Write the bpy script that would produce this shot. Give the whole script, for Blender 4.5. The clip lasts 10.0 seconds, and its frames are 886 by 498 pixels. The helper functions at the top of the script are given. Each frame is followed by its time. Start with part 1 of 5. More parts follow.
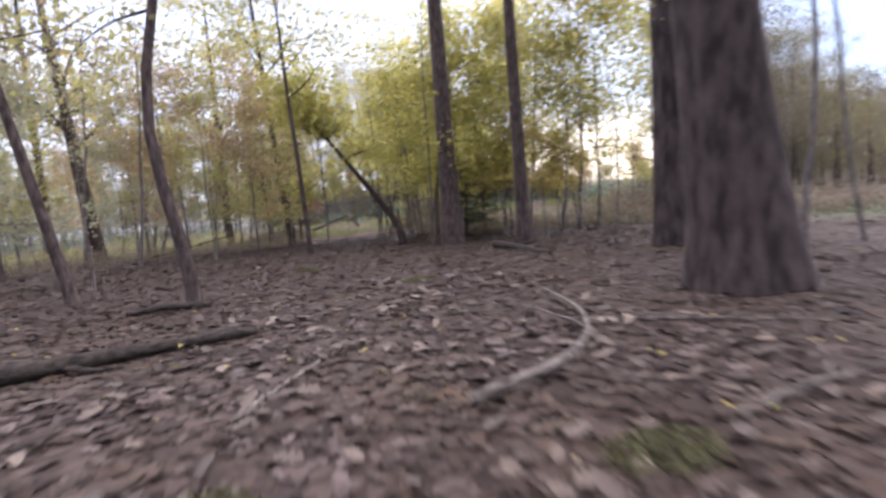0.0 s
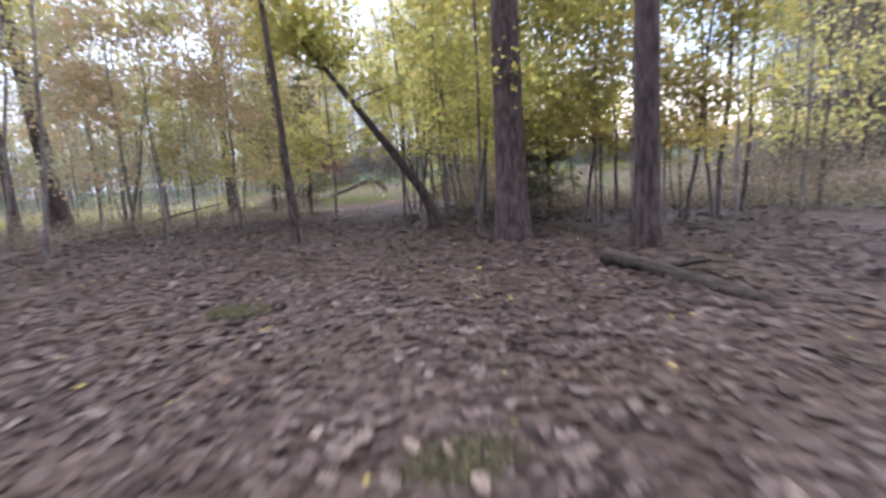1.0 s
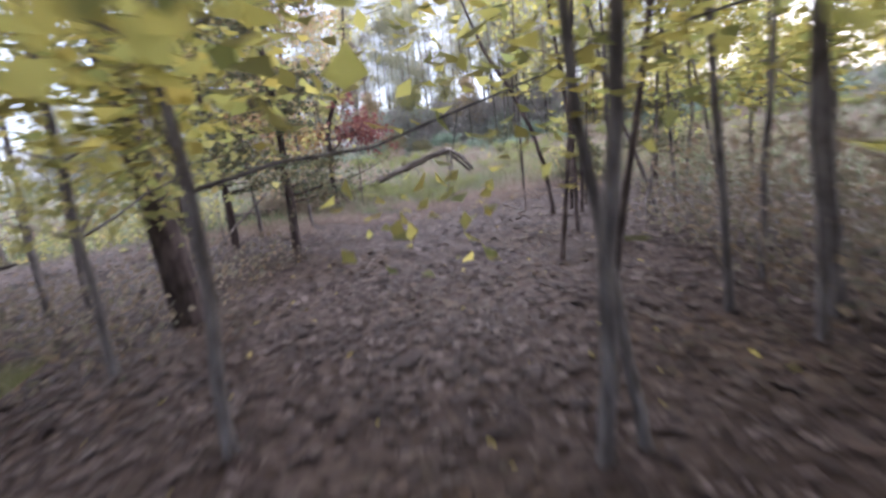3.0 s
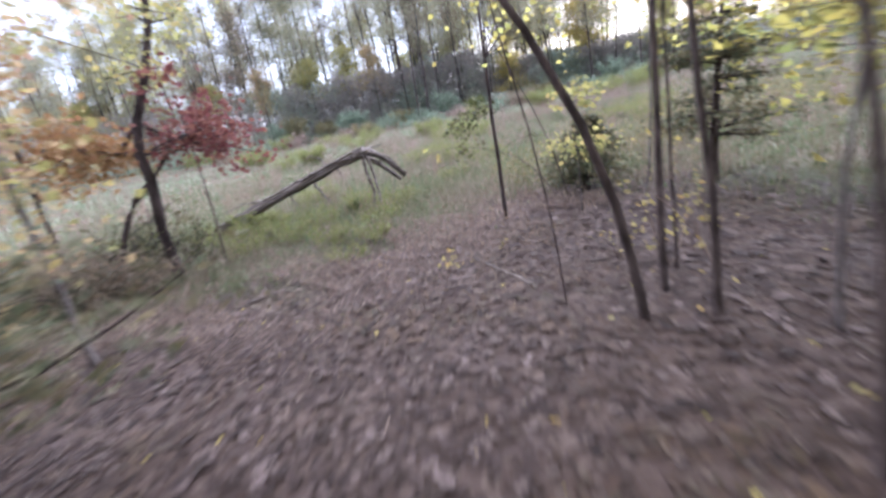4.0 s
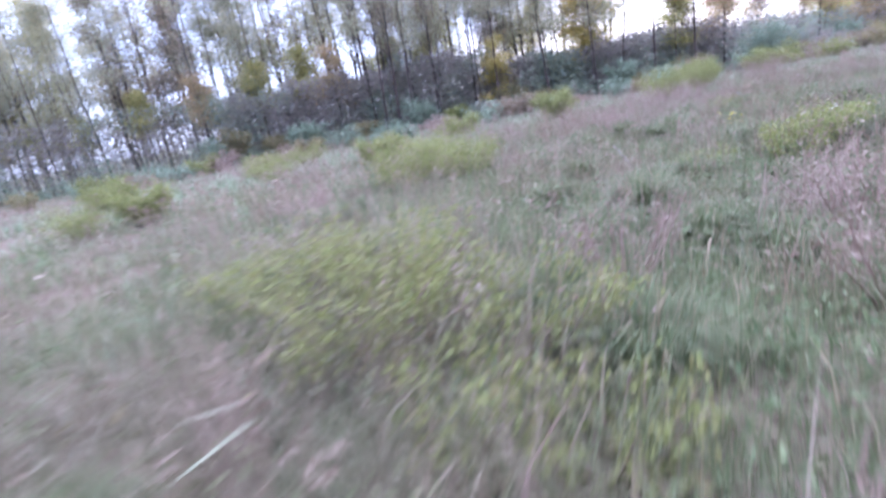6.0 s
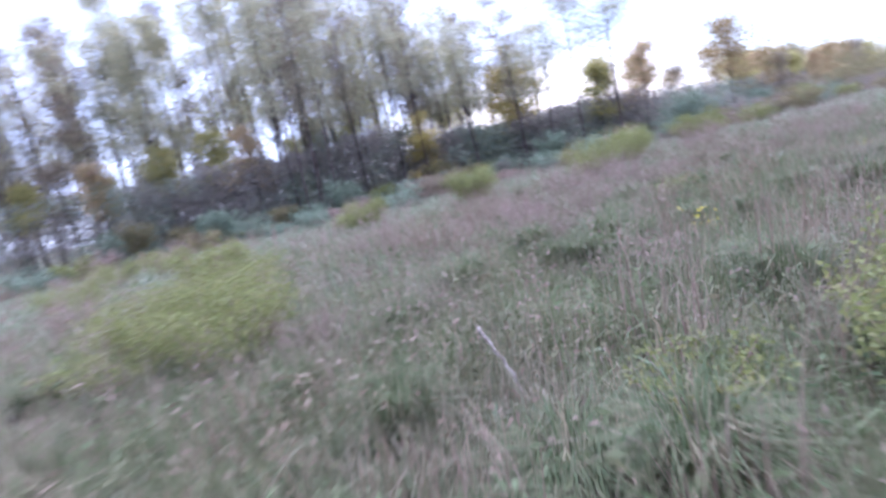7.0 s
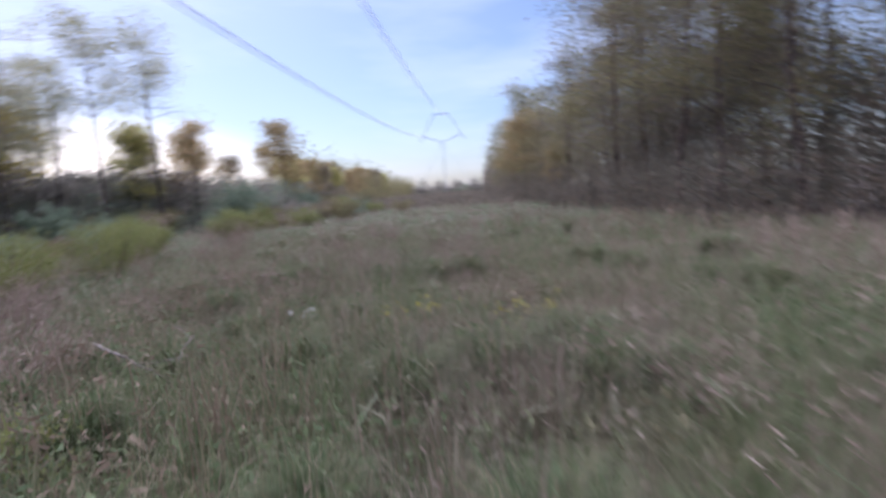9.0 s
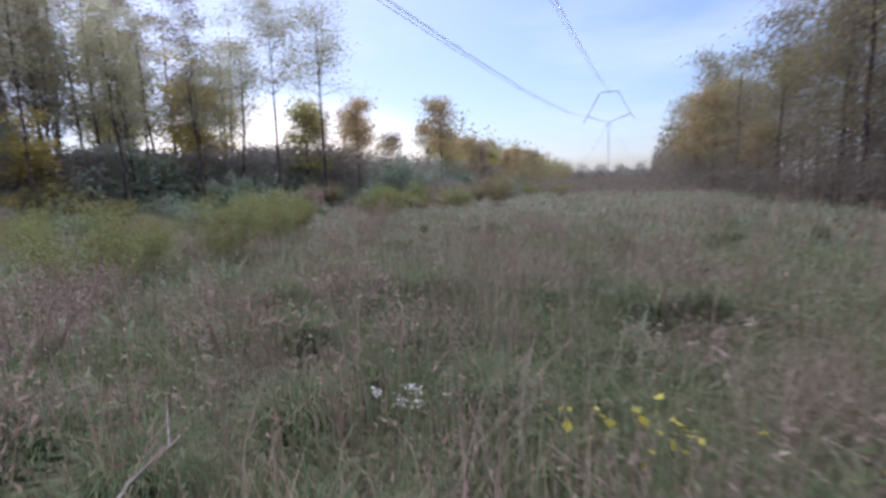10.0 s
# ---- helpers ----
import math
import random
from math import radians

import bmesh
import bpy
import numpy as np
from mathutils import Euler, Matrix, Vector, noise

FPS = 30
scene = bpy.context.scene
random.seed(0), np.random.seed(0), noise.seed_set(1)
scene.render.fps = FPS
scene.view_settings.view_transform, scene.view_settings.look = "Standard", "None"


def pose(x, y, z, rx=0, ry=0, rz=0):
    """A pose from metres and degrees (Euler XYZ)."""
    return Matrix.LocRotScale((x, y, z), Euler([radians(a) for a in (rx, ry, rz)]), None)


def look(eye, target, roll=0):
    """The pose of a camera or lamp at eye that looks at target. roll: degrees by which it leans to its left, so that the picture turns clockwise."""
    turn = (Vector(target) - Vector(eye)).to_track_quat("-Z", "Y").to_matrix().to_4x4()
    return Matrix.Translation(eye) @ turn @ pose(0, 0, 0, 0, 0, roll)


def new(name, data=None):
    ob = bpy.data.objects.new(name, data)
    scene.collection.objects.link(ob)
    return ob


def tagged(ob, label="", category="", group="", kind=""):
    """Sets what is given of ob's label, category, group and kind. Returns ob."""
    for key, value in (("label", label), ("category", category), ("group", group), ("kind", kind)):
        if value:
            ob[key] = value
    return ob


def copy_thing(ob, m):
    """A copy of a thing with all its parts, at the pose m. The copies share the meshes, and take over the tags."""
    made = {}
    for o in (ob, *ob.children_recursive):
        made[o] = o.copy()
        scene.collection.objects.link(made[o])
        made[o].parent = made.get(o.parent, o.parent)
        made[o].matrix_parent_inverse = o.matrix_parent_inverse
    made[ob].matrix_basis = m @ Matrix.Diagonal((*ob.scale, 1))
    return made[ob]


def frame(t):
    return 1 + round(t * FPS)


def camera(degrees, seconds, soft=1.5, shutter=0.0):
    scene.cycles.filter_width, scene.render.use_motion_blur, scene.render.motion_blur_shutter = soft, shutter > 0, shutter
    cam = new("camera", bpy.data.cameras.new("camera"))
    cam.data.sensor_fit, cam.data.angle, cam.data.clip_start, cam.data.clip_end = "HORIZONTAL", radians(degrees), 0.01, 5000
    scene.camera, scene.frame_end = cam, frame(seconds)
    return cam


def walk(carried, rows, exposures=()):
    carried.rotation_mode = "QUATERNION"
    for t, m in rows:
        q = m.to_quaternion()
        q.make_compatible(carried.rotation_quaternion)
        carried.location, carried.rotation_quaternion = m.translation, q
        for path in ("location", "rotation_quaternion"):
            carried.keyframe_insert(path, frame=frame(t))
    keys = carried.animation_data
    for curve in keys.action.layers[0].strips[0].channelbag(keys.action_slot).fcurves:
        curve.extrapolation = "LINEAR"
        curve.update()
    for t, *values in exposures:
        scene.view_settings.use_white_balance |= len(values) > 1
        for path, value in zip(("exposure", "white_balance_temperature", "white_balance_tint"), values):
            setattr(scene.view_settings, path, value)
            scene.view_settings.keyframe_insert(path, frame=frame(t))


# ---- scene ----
cam = camera(84, 10.0, soft=2.8, shutter=0.4)
PATH = [
    (0, look((0.017, 0.050, 0.935), (0.675, 3.983, 0.615), -4.67)),
    (0.5, look((0.163, 2.134, 1.181), (0.465, 6.089, 0.661), -2.93)),
    (1, look((0.566, 4.841, 1.123), (0.908, 8.779, 0.513), -3.54)),
    (1.5, look((0.702, 7.843, 1.166), (0.721, 11.783, 0.478), -2.16)),
    (2, look((0.607, 10.508, 1.017), (0.286, 14.441, 0.363), -1.92)),
    (2.2, look((0.569, 11.659, 0.981), (0.254, 15.582, 0.264), -3.81)),
    (3.3, look((0.033, 17.903, 1.633), (-0.266, 21.783, 0.707), -7.60)),
    (3.5, look((-0.205, 18.981, 1.643), (-0.330, 22.867, 0.703), -9.19)),
    (3.7, look((-0.318, 20.070, 1.675), (-0.254, 23.946, 0.690), -9.53)),
    (4, look((-0.097, 21.832, 1.771), (0.160, 25.640, 0.574), -10.52)),
    (4.2, look((-0.042, 23.276, 1.630), (0.027, 27.153, 0.649), -5.50)),
    (4.5, look((-0.045, 25.054, 1.550), (0.043, 28.936, 0.590), -9.99)),
    (4.8, look((-0.005, 26.797, 1.275), (0.136, 30.693, 0.380), -10.67)),
    (5, look((0.052, 27.658, 1.230), (0.475, 31.540, 0.362), -8.70)),
    (5.2, look((0.291, 28.549, 1.011), (0.853, 32.384, 0.023), -9.37)),
    (5.3, look((0.380, 29.001, 0.986), (0.974, 32.824, -0.030), -8.79)),
    (5.5, look((0.532, 29.930, 1.066), (0.938, 33.791, 0.102), -8.33)),
    (5.7, look((0.835, 30.920, 1.147), (1.173, 34.726, -0.036), -9.47)),
    (6.8, look((3.962, 35.294, 1.269), (4.736, 39.154, 0.562), -11.19)),
    (7, look((4.227, 36.122, 1.185), (5.144, 39.961, 0.536), -12.31)),
    (7.2, look((4.527, 36.818, 1.064), (5.808, 40.538, 0.342), -15.84)),
    (7.4, look((5.184, 37.363, 1.097), (6.349, 41.129, 0.419), -17.47)),
    (7.5, look((5.566, 37.592, 1.122), (7.003, 41.286, 0.585), -18.21)),
    (8, look((7.011, 38.497, 1.167), (10.152, 40.749, 0.136), -25.45)),
    (8.3, look((7.615, 38.996, 1.169), (10.949, 41.113, 0.535), -17.19)),
    (8.5, look((8.000, 39.307, 1.163), (11.360, 41.353, 0.439), -16.45)),
    (8.8, look((8.685, 39.696, 1.151), (12.398, 41.049, 0.533), -10.71)),
    (9, look((9.184, 40.063, 1.182), (12.699, 41.917, 0.728), -4.13)),
    (9.2, look((9.790, 40.425, 1.214), (13.154, 42.546, 0.789), -1.24)),
    (9.4, look((10.324, 40.844, 1.163), (13.328, 43.443, 0.688), 0.00)),
    (9.5, look((10.547, 41.049, 1.145), (13.594, 43.581, 0.592), 0.70)),
    (9.8, look((11.076, 41.528, 1.151), (14.029, 44.182, 0.662), -0.35)),
    (10, look((11.366, 41.780, 1.159), (14.148, 44.604, 0.625), -1.98)),
]
walk(cam, PATH, exposures=((0, 2.1, 5800, 20), (0.5, 2.37, 5500, 17), (1, 2.5, 5500, 17), (1.5, 2.62, 5400, 18), (2.2, 2.75, 5400, 18), (3.3, 2.52, 5400, 18), (4, 2.62, 5300, 19), (5, 2.82, 5000, 23), (5.5, 2.8, 4850, 27), (6.8, 2.42, 4900, 28), (7.5, 2.18, 5000, 24), (8, 1.8, 5300, 25), (8.5, 1.65, 5400, 24), (9, 1.42, 5400, 21), (10, 1.38, 5400, 20)))

# ---- light: a thinly clouded evening, the low sun spread wide behind the far tree line ----
SUN_AZ, SUN_EL = radians(27), radians(52)  # clockwise from +y, above the horizon
world = bpy.data.worlds.new("dusk_sky")
scene.world = world
world.use_nodes = True
wn, wl = world.node_tree.nodes, world.node_tree.links
sky = wn.new("ShaderNodeTexSky")
sky.sky_type, sky.sun_disc = "NISHITA", False
sky.sun_elevation, sky.sun_rotation = SUN_EL, SUN_AZ
sky.air_density, sky.dust_density, sky.ozone_density = 1.0, 1.6, 1.0
haze = wn.new("ShaderNodeTexNoise")  # thin streaks of high cloud
haze.inputs["Scale"].default_value, haze.inputs["Detail"].default_value = 2.2, 5
across = wn.new("ShaderNodeTexCoord")
flat_map = wn.new("ShaderNodeMapping")
flat_map.inputs["Scale"].default_value = (1, 1, 4.5)
wl.new(across.outputs["Generated"], flat_map.inputs["Vector"])
wl.new(flat_map.outputs[0], haze.inputs["Vector"])
veil = wn.new("ShaderNodeMapRange")
veil.inputs["From Min"].default_value, veil.inputs["From Max"].default_value, veil.inputs["To Max"].default_value = 0.42, 0.7, 0.4
wl.new(haze.outputs[0], veil.inputs["Value"])
side = wn.new("ShaderNodeVectorMath")  # the veil of cloud thickens towards the west
side.operation = "DOT_PRODUCT"
side.inputs[1].default_value = (-0.34, 0.94, 0.0)
wl.new(across.outputs["Generated"], side.inputs[0])
bank = wn.new("ShaderNodeMapRange")
bank.interpolation_type = "SMOOTHSTEP"
bank.inputs["From Min"].default_value, bank.inputs["From Max"].default_value, bank.inputs["To Max"].default_value = 0.45, 0.98, 0.5
wl.new(side.outputs["Value"], bank.inputs["Value"])
cover = wn.new("ShaderNodeMath")
cover.use_clamp = True
wl.new(veil.outputs[0], cover.inputs[0])
wl.new(bank.outputs[0], cover.inputs[1])
clouded = wn.new("ShaderNodeMix")
clouded.data_type = "RGBA"
wl.new(cover.outputs[0], clouded.inputs[0])
wl.new(sky.outputs[0], clouded.inputs[6])
clouded.inputs[7].default_value = (9.0, 9.0, 9.6, 1)
steep = wn.new("ShaderNodeVectorMath")  # the bright rim of sky where the sun goes down, wider than high
steep.operation = "MULTIPLY"
steep.inputs[1].default_value = (1, 1, 2.6)
wl.new(across.outputs["Generated"], steep.inputs[0])
unit = wn.new("ShaderNodeVectorMath")
unit.operation = "NORMALIZE"
wl.new(steep.outputs[0], unit.inputs[0])
low = wn.new("ShaderNodeVectorMath")
low.operation = "DOT_PRODUCT"
low.inputs[1].default_value = (math.sin(SUN_AZ), math.cos(SUN_AZ), 0.08)
wl.new(unit.outputs[0], low.inputs[0])
rim = wn.new("ShaderNodeMapRange")
rim.interpolation_type = "SMOOTHSTEP"
rim.inputs["From Min"].default_value, rim.inputs["From Max"].default_value, rim.inputs["To Max"].default_value = 0.93, 1.0, 0.8
wl.new(low.outputs["Value"], rim.inputs["Value"])
sunset = wn.new("ShaderNodeMix")
sunset.data_type = "RGBA"
wl.new(rim.outputs[0], sunset.inputs[0])
wl.new(clouded.outputs[2], sunset.inputs[6])
sunset.inputs[7].default_value = (15.0, 12.5, 9.4, 1)
wl.new(sunset.outputs[2], wn["Background"].inputs["Color"])
wn["Background"].inputs["Strength"].default_value = 0.05
sun = new("sun", bpy.data.lights.new("sun", "SUN"))
sun.data.energy, sun.data.angle, sun.data.color = 3.2, radians(168), (1.0, 0.92, 0.84)
sun.matrix_world = look((math.sin(SUN_AZ) * 50, math.cos(SUN_AZ) * 50 + 30, 50 * math.tan(SUN_EL)), (0, 30, 0))

rng = np.random.default_rng(7)


# ---- materials ----
def nodes_of(name):
    m = bpy.data.materials.new(name)
    m.use_nodes = True
    t = m.node_tree
    return m, t.nodes, t.links, t.nodes["Principled BSDF"]


def ramp(nd, stops):
    r = nd.new("ShaderNodeValToRGB")
    while len(r.color_ramp.elements) < len(stops):
        r.color_ramp.elements.new(0.5)
    for e, (p, c) in zip(r.color_ramp.elements, stops):
        e.position, e.color = p, (*c, 1)
    return r


def noise_tex(nd, lk, scale, detail=4, stretch=None):
    co = nd.new("ShaderNodeNewGeometry")
    n = nd.new("ShaderNodeTexNoise")
    n.inputs["Scale"].default_value, n.inputs["Detail"].default_value = scale, detail
    if stretch:
        mp = nd.new("ShaderNodeMapping")
        mp.inputs["Scale"].default_value = stretch
        lk.new(co.outputs["Position"], mp.inputs["Vector"])
        lk.new(mp.outputs[0], n.inputs["Vector"])
    else:
        lk.new(co.outputs["Position"], n.inputs["Vector"])
    return n


def mix(nd, lk, fac, a, b, blend="MIX"):
    x = nd.new("ShaderNodeMix")
    x.data_type, x.blend_type = "RGBA", blend
    for sock, v in ((x.inputs[0], fac), (x.inputs[6], a), (x.inputs[7], b)):
        if hasattr(v, "is_output"):
            lk.new(v, sock)
        else:
            sock.default_value = v if isinstance(v, (int, float)) else (*v, 1)
    return x.outputs[2]


def bark(name, dark, light, scale=16.0, stretch=(1, 1, 0.32), axis=None):
    m, nd, lk, p = nodes_of(name)
    n1 = noise_tex(nd, lk, scale, 6, stretch)
    if axis:  # grain that runs along a leaning or lying stem
        d = Vector(axis).normalized()
        one = d.orthogonal().normalized()
        geo, xyz = nd.new("ShaderNodeNewGeometry"), nd.new("ShaderNodeCombineXYZ")
        for socket, way in zip(xyz.inputs, (one, d.cross(one), d * 0.07)):
            dot = nd.new("ShaderNodeVectorMath")
            dot.operation = "DOT_PRODUCT"
            lk.new(geo.outputs["Position"], dot.inputs[0])
            dot.inputs[1].default_value = way
            lk.new(dot.outputs["Value"], socket)
        lk.new(xyz.outputs[0], n1.inputs["Vector"])
    n2 = noise_tex(nd, lk, 1.3, 3)
    r = ramp(nd, ((0.36, dark), (0.66, light)))
    lk.new(n1.outputs[0], r.inputs[0])
    c = mix(nd, lk, 0.35, r.outputs[0], n2.outputs[0], "MULTIPLY")
    lk.new(c, p.inputs["Base Color"])
    p.inputs["Roughness"].default_value = 0.92
    p.inputs["Specular IOR Level"].default_value = 0.2
    b = nd.new("ShaderNodeBump")
    b.inputs["Strength"].default_value, b.inputs["Distance"].default_value = 0.9, 0.03
    lk.new(n1.outputs[0], b.inputs["Height"])
    lk.new(b.outputs[0], p.inputs["Normal"])
    return m


def leafy(name, colours, through_light=0.35, patch=None, patch_scale=0.25, rough=0.7, gloss=0.25):
    """Foliage whose colour differs leaf by leaf; patch: a second set of colours that takes over in drifts."""
    m, nd, lk, p = nodes_of(name)
    g = nd.new("ShaderNodeNewGeometry")
    k = len(colours)
    r = ramp(nd, [(i / max(k - 1, 1), c) for i, c in enumerate(colours)])
    lk.new(g.outputs["Random Per Island"], r.inputs[0])
    c = r.outputs[0]
    if patch:
        q = ramp(nd, [(i / max(len(patch) - 1, 1), x) for i, x in enumerate(patch)])
        lk.new(g.outputs["Random Per Island"], q.inputs[0])
        n = noise_tex(nd, lk, patch_scale, 3)
        e = ramp(nd, ((0.49, (0, 0, 0)), (0.61, (1, 1, 1))))
        lk.new(n.outputs[0], e.inputs[0])
        c = mix(nd, lk, e.outputs[0], c, q.outputs[0])
    lk.new(c, p.inputs["Base Color"])
    p.inputs["Roughness"].default_value = rough
    p.inputs["Specular IOR Level"].default_value = gloss
    if through_light:
        tr = nd.new("ShaderNodeBsdfTranslucent")
        lk.new(c, tr.inputs["Color"])
        ms = nd.new("ShaderNodeMixShader")
        ms.inputs[0].default_value = through_light
        lk.new(p.outputs[0], ms.inputs[1])
        lk.new(tr.outputs[0], ms.inputs[2])
        lk.new(ms.outputs[0], nd["Material Output"].inputs["Surface"])
    return m


def plain(name, c, rough=0.6, metal=0.0):
    m, nd, lk, p = nodes_of(name)
    n = noise_tex(nd, lk, 6, 3)
    lk.new(mix(nd, lk, 0.3, c, n.outputs[0], "MULTIPLY"), p.inputs["Base Color"])
    p.inputs["Roughness"].default_value, p.inputs["Metallic"].default_value = rough, metal
    return m


BARK = bark("bark_grey_brown", (0.0345, 0.025, 0.0231), (0.106, 0.0796, 0.0745))
# Paler bark for thin stems; the haze over them is put into its greys.
BARK_YOUNG = bark("hazed_grey_bark", (0.085, 0.072, 0.07), (0.21, 0.185, 0.18))
BARK_BIG = bark("bark_furrowed_oak", (0.0208, 0.0147, 0.0141), (0.0755, 0.0569, 0.0552), scale=9)
DEADWOOD = bark("weathered_deadwood", (0.1, 0.082, 0.072), (0.3, 0.265, 0.24), scale=26, stretch=(0.35, 0.8, 1))
DEADWOOD_DARK = bark("rotting_deadwood", (0.05, 0.04, 0.035), (0.2, 0.17, 0.15), scale=22, stretch=(0.35, 0.8, 1))
ROTTEN = bark("rotten_log_wood", (0.021, 0.0165, 0.0142), (0.0638, 0.051, 0.0435), scale=24, stretch=(0.6, 0.6, 1))
LOG_GRAIN = bark("fallen_trunk_wood", (0.042, 0.033, 0.029), (0.2, 0.172, 0.155), scale=30, axis=(0.93, -0.17, 0.32))
LIMB_GRAIN = bark("split_limb_wood", (0.045, 0.036, 0.032), (0.24, 0.21, 0.195), scale=34, axis=(0.54, 0.67, -0.51))
LITTER = leafy("fallen_oak_leaves", ((0.0172, 0.0106, 0.00881), (0.0317, 0.0202, 0.0175), (0.0489, 0.0337, 0.0293), (0.023, 0.0146, 0.0123), (0.0866, 0.0629, 0.0562), (0.0346, 0.0214, 0.0147), (0.0576, 0.0393, 0.0328), (0.121, 0.0927, 0.0851), (0.0403, 0.0281, 0.0211), (0.0259, 0.0169, 0.0141)), 0.1, patch=((0.0172, 0.0112, 0.0094), (0.0403, 0.0264, 0.0193), (0.0633, 0.0404, 0.0293), (0.023, 0.0152, 0.0117), (0.0866, 0.0562, 0.0363), (0.0317, 0.0253, 0.0141), (0.109, 0.0813, 0.0673)), patch_scale=0.6, rough=0.7, gloss=0.15)
YELLOW = leafy("yellow_green_leaves", ((0.349, 0.334, 0.104), (0.422, 0.37, 0.104), (0.284, 0.308, 0.104), (0.441, 0.352, 0.0922), (0.239, 0.273, 0.0979)), 0.8)
LEMON = leafy("lemon_leaves", ((0.36, 0.32, 0.035), (0.42, 0.36, 0.05), (0.27, 0.28, 0.035)), 0.4)
AMBER = leafy("amber_leaves", ((0.27, 0.195, 0.095), (0.31, 0.235, 0.11), (0.23, 0.17, 0.095), (0.25, 0.21, 0.1)), 0.4)
GOLD = leafy("dull_gold_leaves", ((0.38, 0.32, 0.1), (0.45, 0.36, 0.1), (0.3, 0.28, 0.1), (0.42, 0.28, 0.09)), 0.5)
OLIVE = leafy("olive_leaves", ((0.252, 0.264, 0.101), (0.384, 0.348, 0.121), (0.204, 0.216, 0.0945), (0.456, 0.36, 0.135)), 0.65)
RUST = leafy("rust_olive_leaves", ((0.372, 0.264, 0.149), (0.3, 0.264, 0.135), (0.444, 0.312, 0.176), (0.24, 0.228, 0.121), (0.432, 0.264, 0.189)), 0.6)
BROWN = leafy("brown_olive_leaves", ((0.19, 0.146, 0.117), (0.168, 0.157, 0.104), (0.235, 0.174, 0.13), (0.134, 0.129, 0.0975), (0.263, 0.19, 0.117)), 0.4)
RIMLEAF = leafy("dull_olive_leaves", ((0.138, 0.14, 0.069), (0.196, 0.179, 0.0862), (0.115, 0.118, 0.0633), (0.23, 0.185, 0.092), (0.172, 0.146, 0.0978)), 0.6)
RIMBROWN = leafy("russet_brown_leaves", ((0.138, 0.112, 0.102), (0.12, 0.121, 0.09), (0.175, 0.136, 0.108), (0.0966, 0.097, 0.084), (0.193, 0.145, 0.102)), 0.6)
DARKLEAF = leafy("dark_olive_leaves", ((0.05, 0.06, 0.028), (0.08, 0.085, 0.035), (0.1, 0.09, 0.035)), 0.2)
RED = leafy("crimson_leaves", ((0.18, 0.0633, 0.06), (0.135, 0.0517, 0.055), (0.225, 0.103, 0.07), (0.162, 0.069, 0.06)), 0.4)
COPPER = leafy("dull_copper_leaves", ((0.27, 0.14, 0.07), (0.22, 0.13, 0.06), (0.3, 0.18, 0.08), (0.18, 0.14, 0.06)), 0.4)
CEDAR = leafy("cedar_needles", ((0.0688, 0.085, 0.05), (0.1, 0.112, 0.0625), (0.163, 0.131, 0.0688), (0.0875, 0.0938, 0.0625)), 0.2)
BLUEGREEN = leafy("grey_green_leaves", ((0.144, 0.196, 0.132), (0.194, 0.237, 0.17), (0.123, 0.155, 0.104)), 0.3)
# Mixed shrub colours, lifted and blued: distance haze is put into them.
THICKET = leafy("thicket_leaves", ((0.192, 0.175, 0.159), (0.252, 0.225, 0.203), (0.21, 0.219, 0.169), (0.312, 0.263, 0.236), (0.168, 0.156, 0.149)), 0.5,
                patch=((0.188, 0.247, 0.21), (0.25, 0.299, 0.252), (0.237, 0.26, 0.154), (0.188, 0.221, 0.168), (0.3, 0.286, 0.182)), patch_scale=0.16)
POPLAR = leafy("grey_olive_leaves", ((0.294, 0.306, 0.207), (0.361, 0.361, 0.23), (0.24, 0.252, 0.172), (0.404, 0.361, 0.207), (0.328, 0.284, 0.196)), 0.6)
GOLDENROD = leafy("goldenrod_leaves", ((0.145, 0.17, 0.0566), (0.193, 0.207, 0.0685), (0.124, 0.143, 0.053), (0.235, 0.217, 0.0868)), 0.4)
GRASS = leafy("meadow_grass", ((0.0742, 0.108, 0.0461), (0.127, 0.154, 0.0725), (0.106, 0.134, 0.0637), (0.286, 0.232, 0.159), (0.0636, 0.0927, 0.0395), (0.17, 0.17, 0.0936), (0.0901, 0.118, 0.0549)), 0.35,
              patch=((0.2, 0.157, 0.118), (0.145, 0.132, 0.0874), (0.262, 0.221, 0.174), (0.1, 0.113, 0.0627), (0.165, 0.118, 0.0896)), patch_scale=0.45, rough=0.6, gloss=0.28)
# Paler, bluer copy of the meadow grass; distance haze is put into its colour.
FARGRASS = leafy("hazed_far_grass", ((0.13, 0.178, 0.1), (0.186, 0.224, 0.138), (0.154, 0.198, 0.116), (0.279, 0.263, 0.195), (0.205, 0.224, 0.148)), 0.35,
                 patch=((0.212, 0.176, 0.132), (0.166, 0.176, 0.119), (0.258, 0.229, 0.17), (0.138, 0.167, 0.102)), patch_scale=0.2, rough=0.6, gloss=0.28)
LUSH = leafy("lush_grass", ((0.0583, 0.0876, 0.0374), (0.0795, 0.108, 0.0494), (0.101, 0.129, 0.0604), (0.138, 0.144, 0.0769), (0.233, 0.196, 0.126)), 0.35)
HERB = leafy("green_herbs", ((0.084, 0.117, 0.0531), (0.121, 0.154, 0.0773), (0.149, 0.181, 0.0869), (0.0933, 0.136, 0.0677)), 0.35,
             patch=((0.15, 0.15, 0.0792), (0.114, 0.114, 0.0616), (0.176, 0.15, 0.088)), patch_scale=0.5)
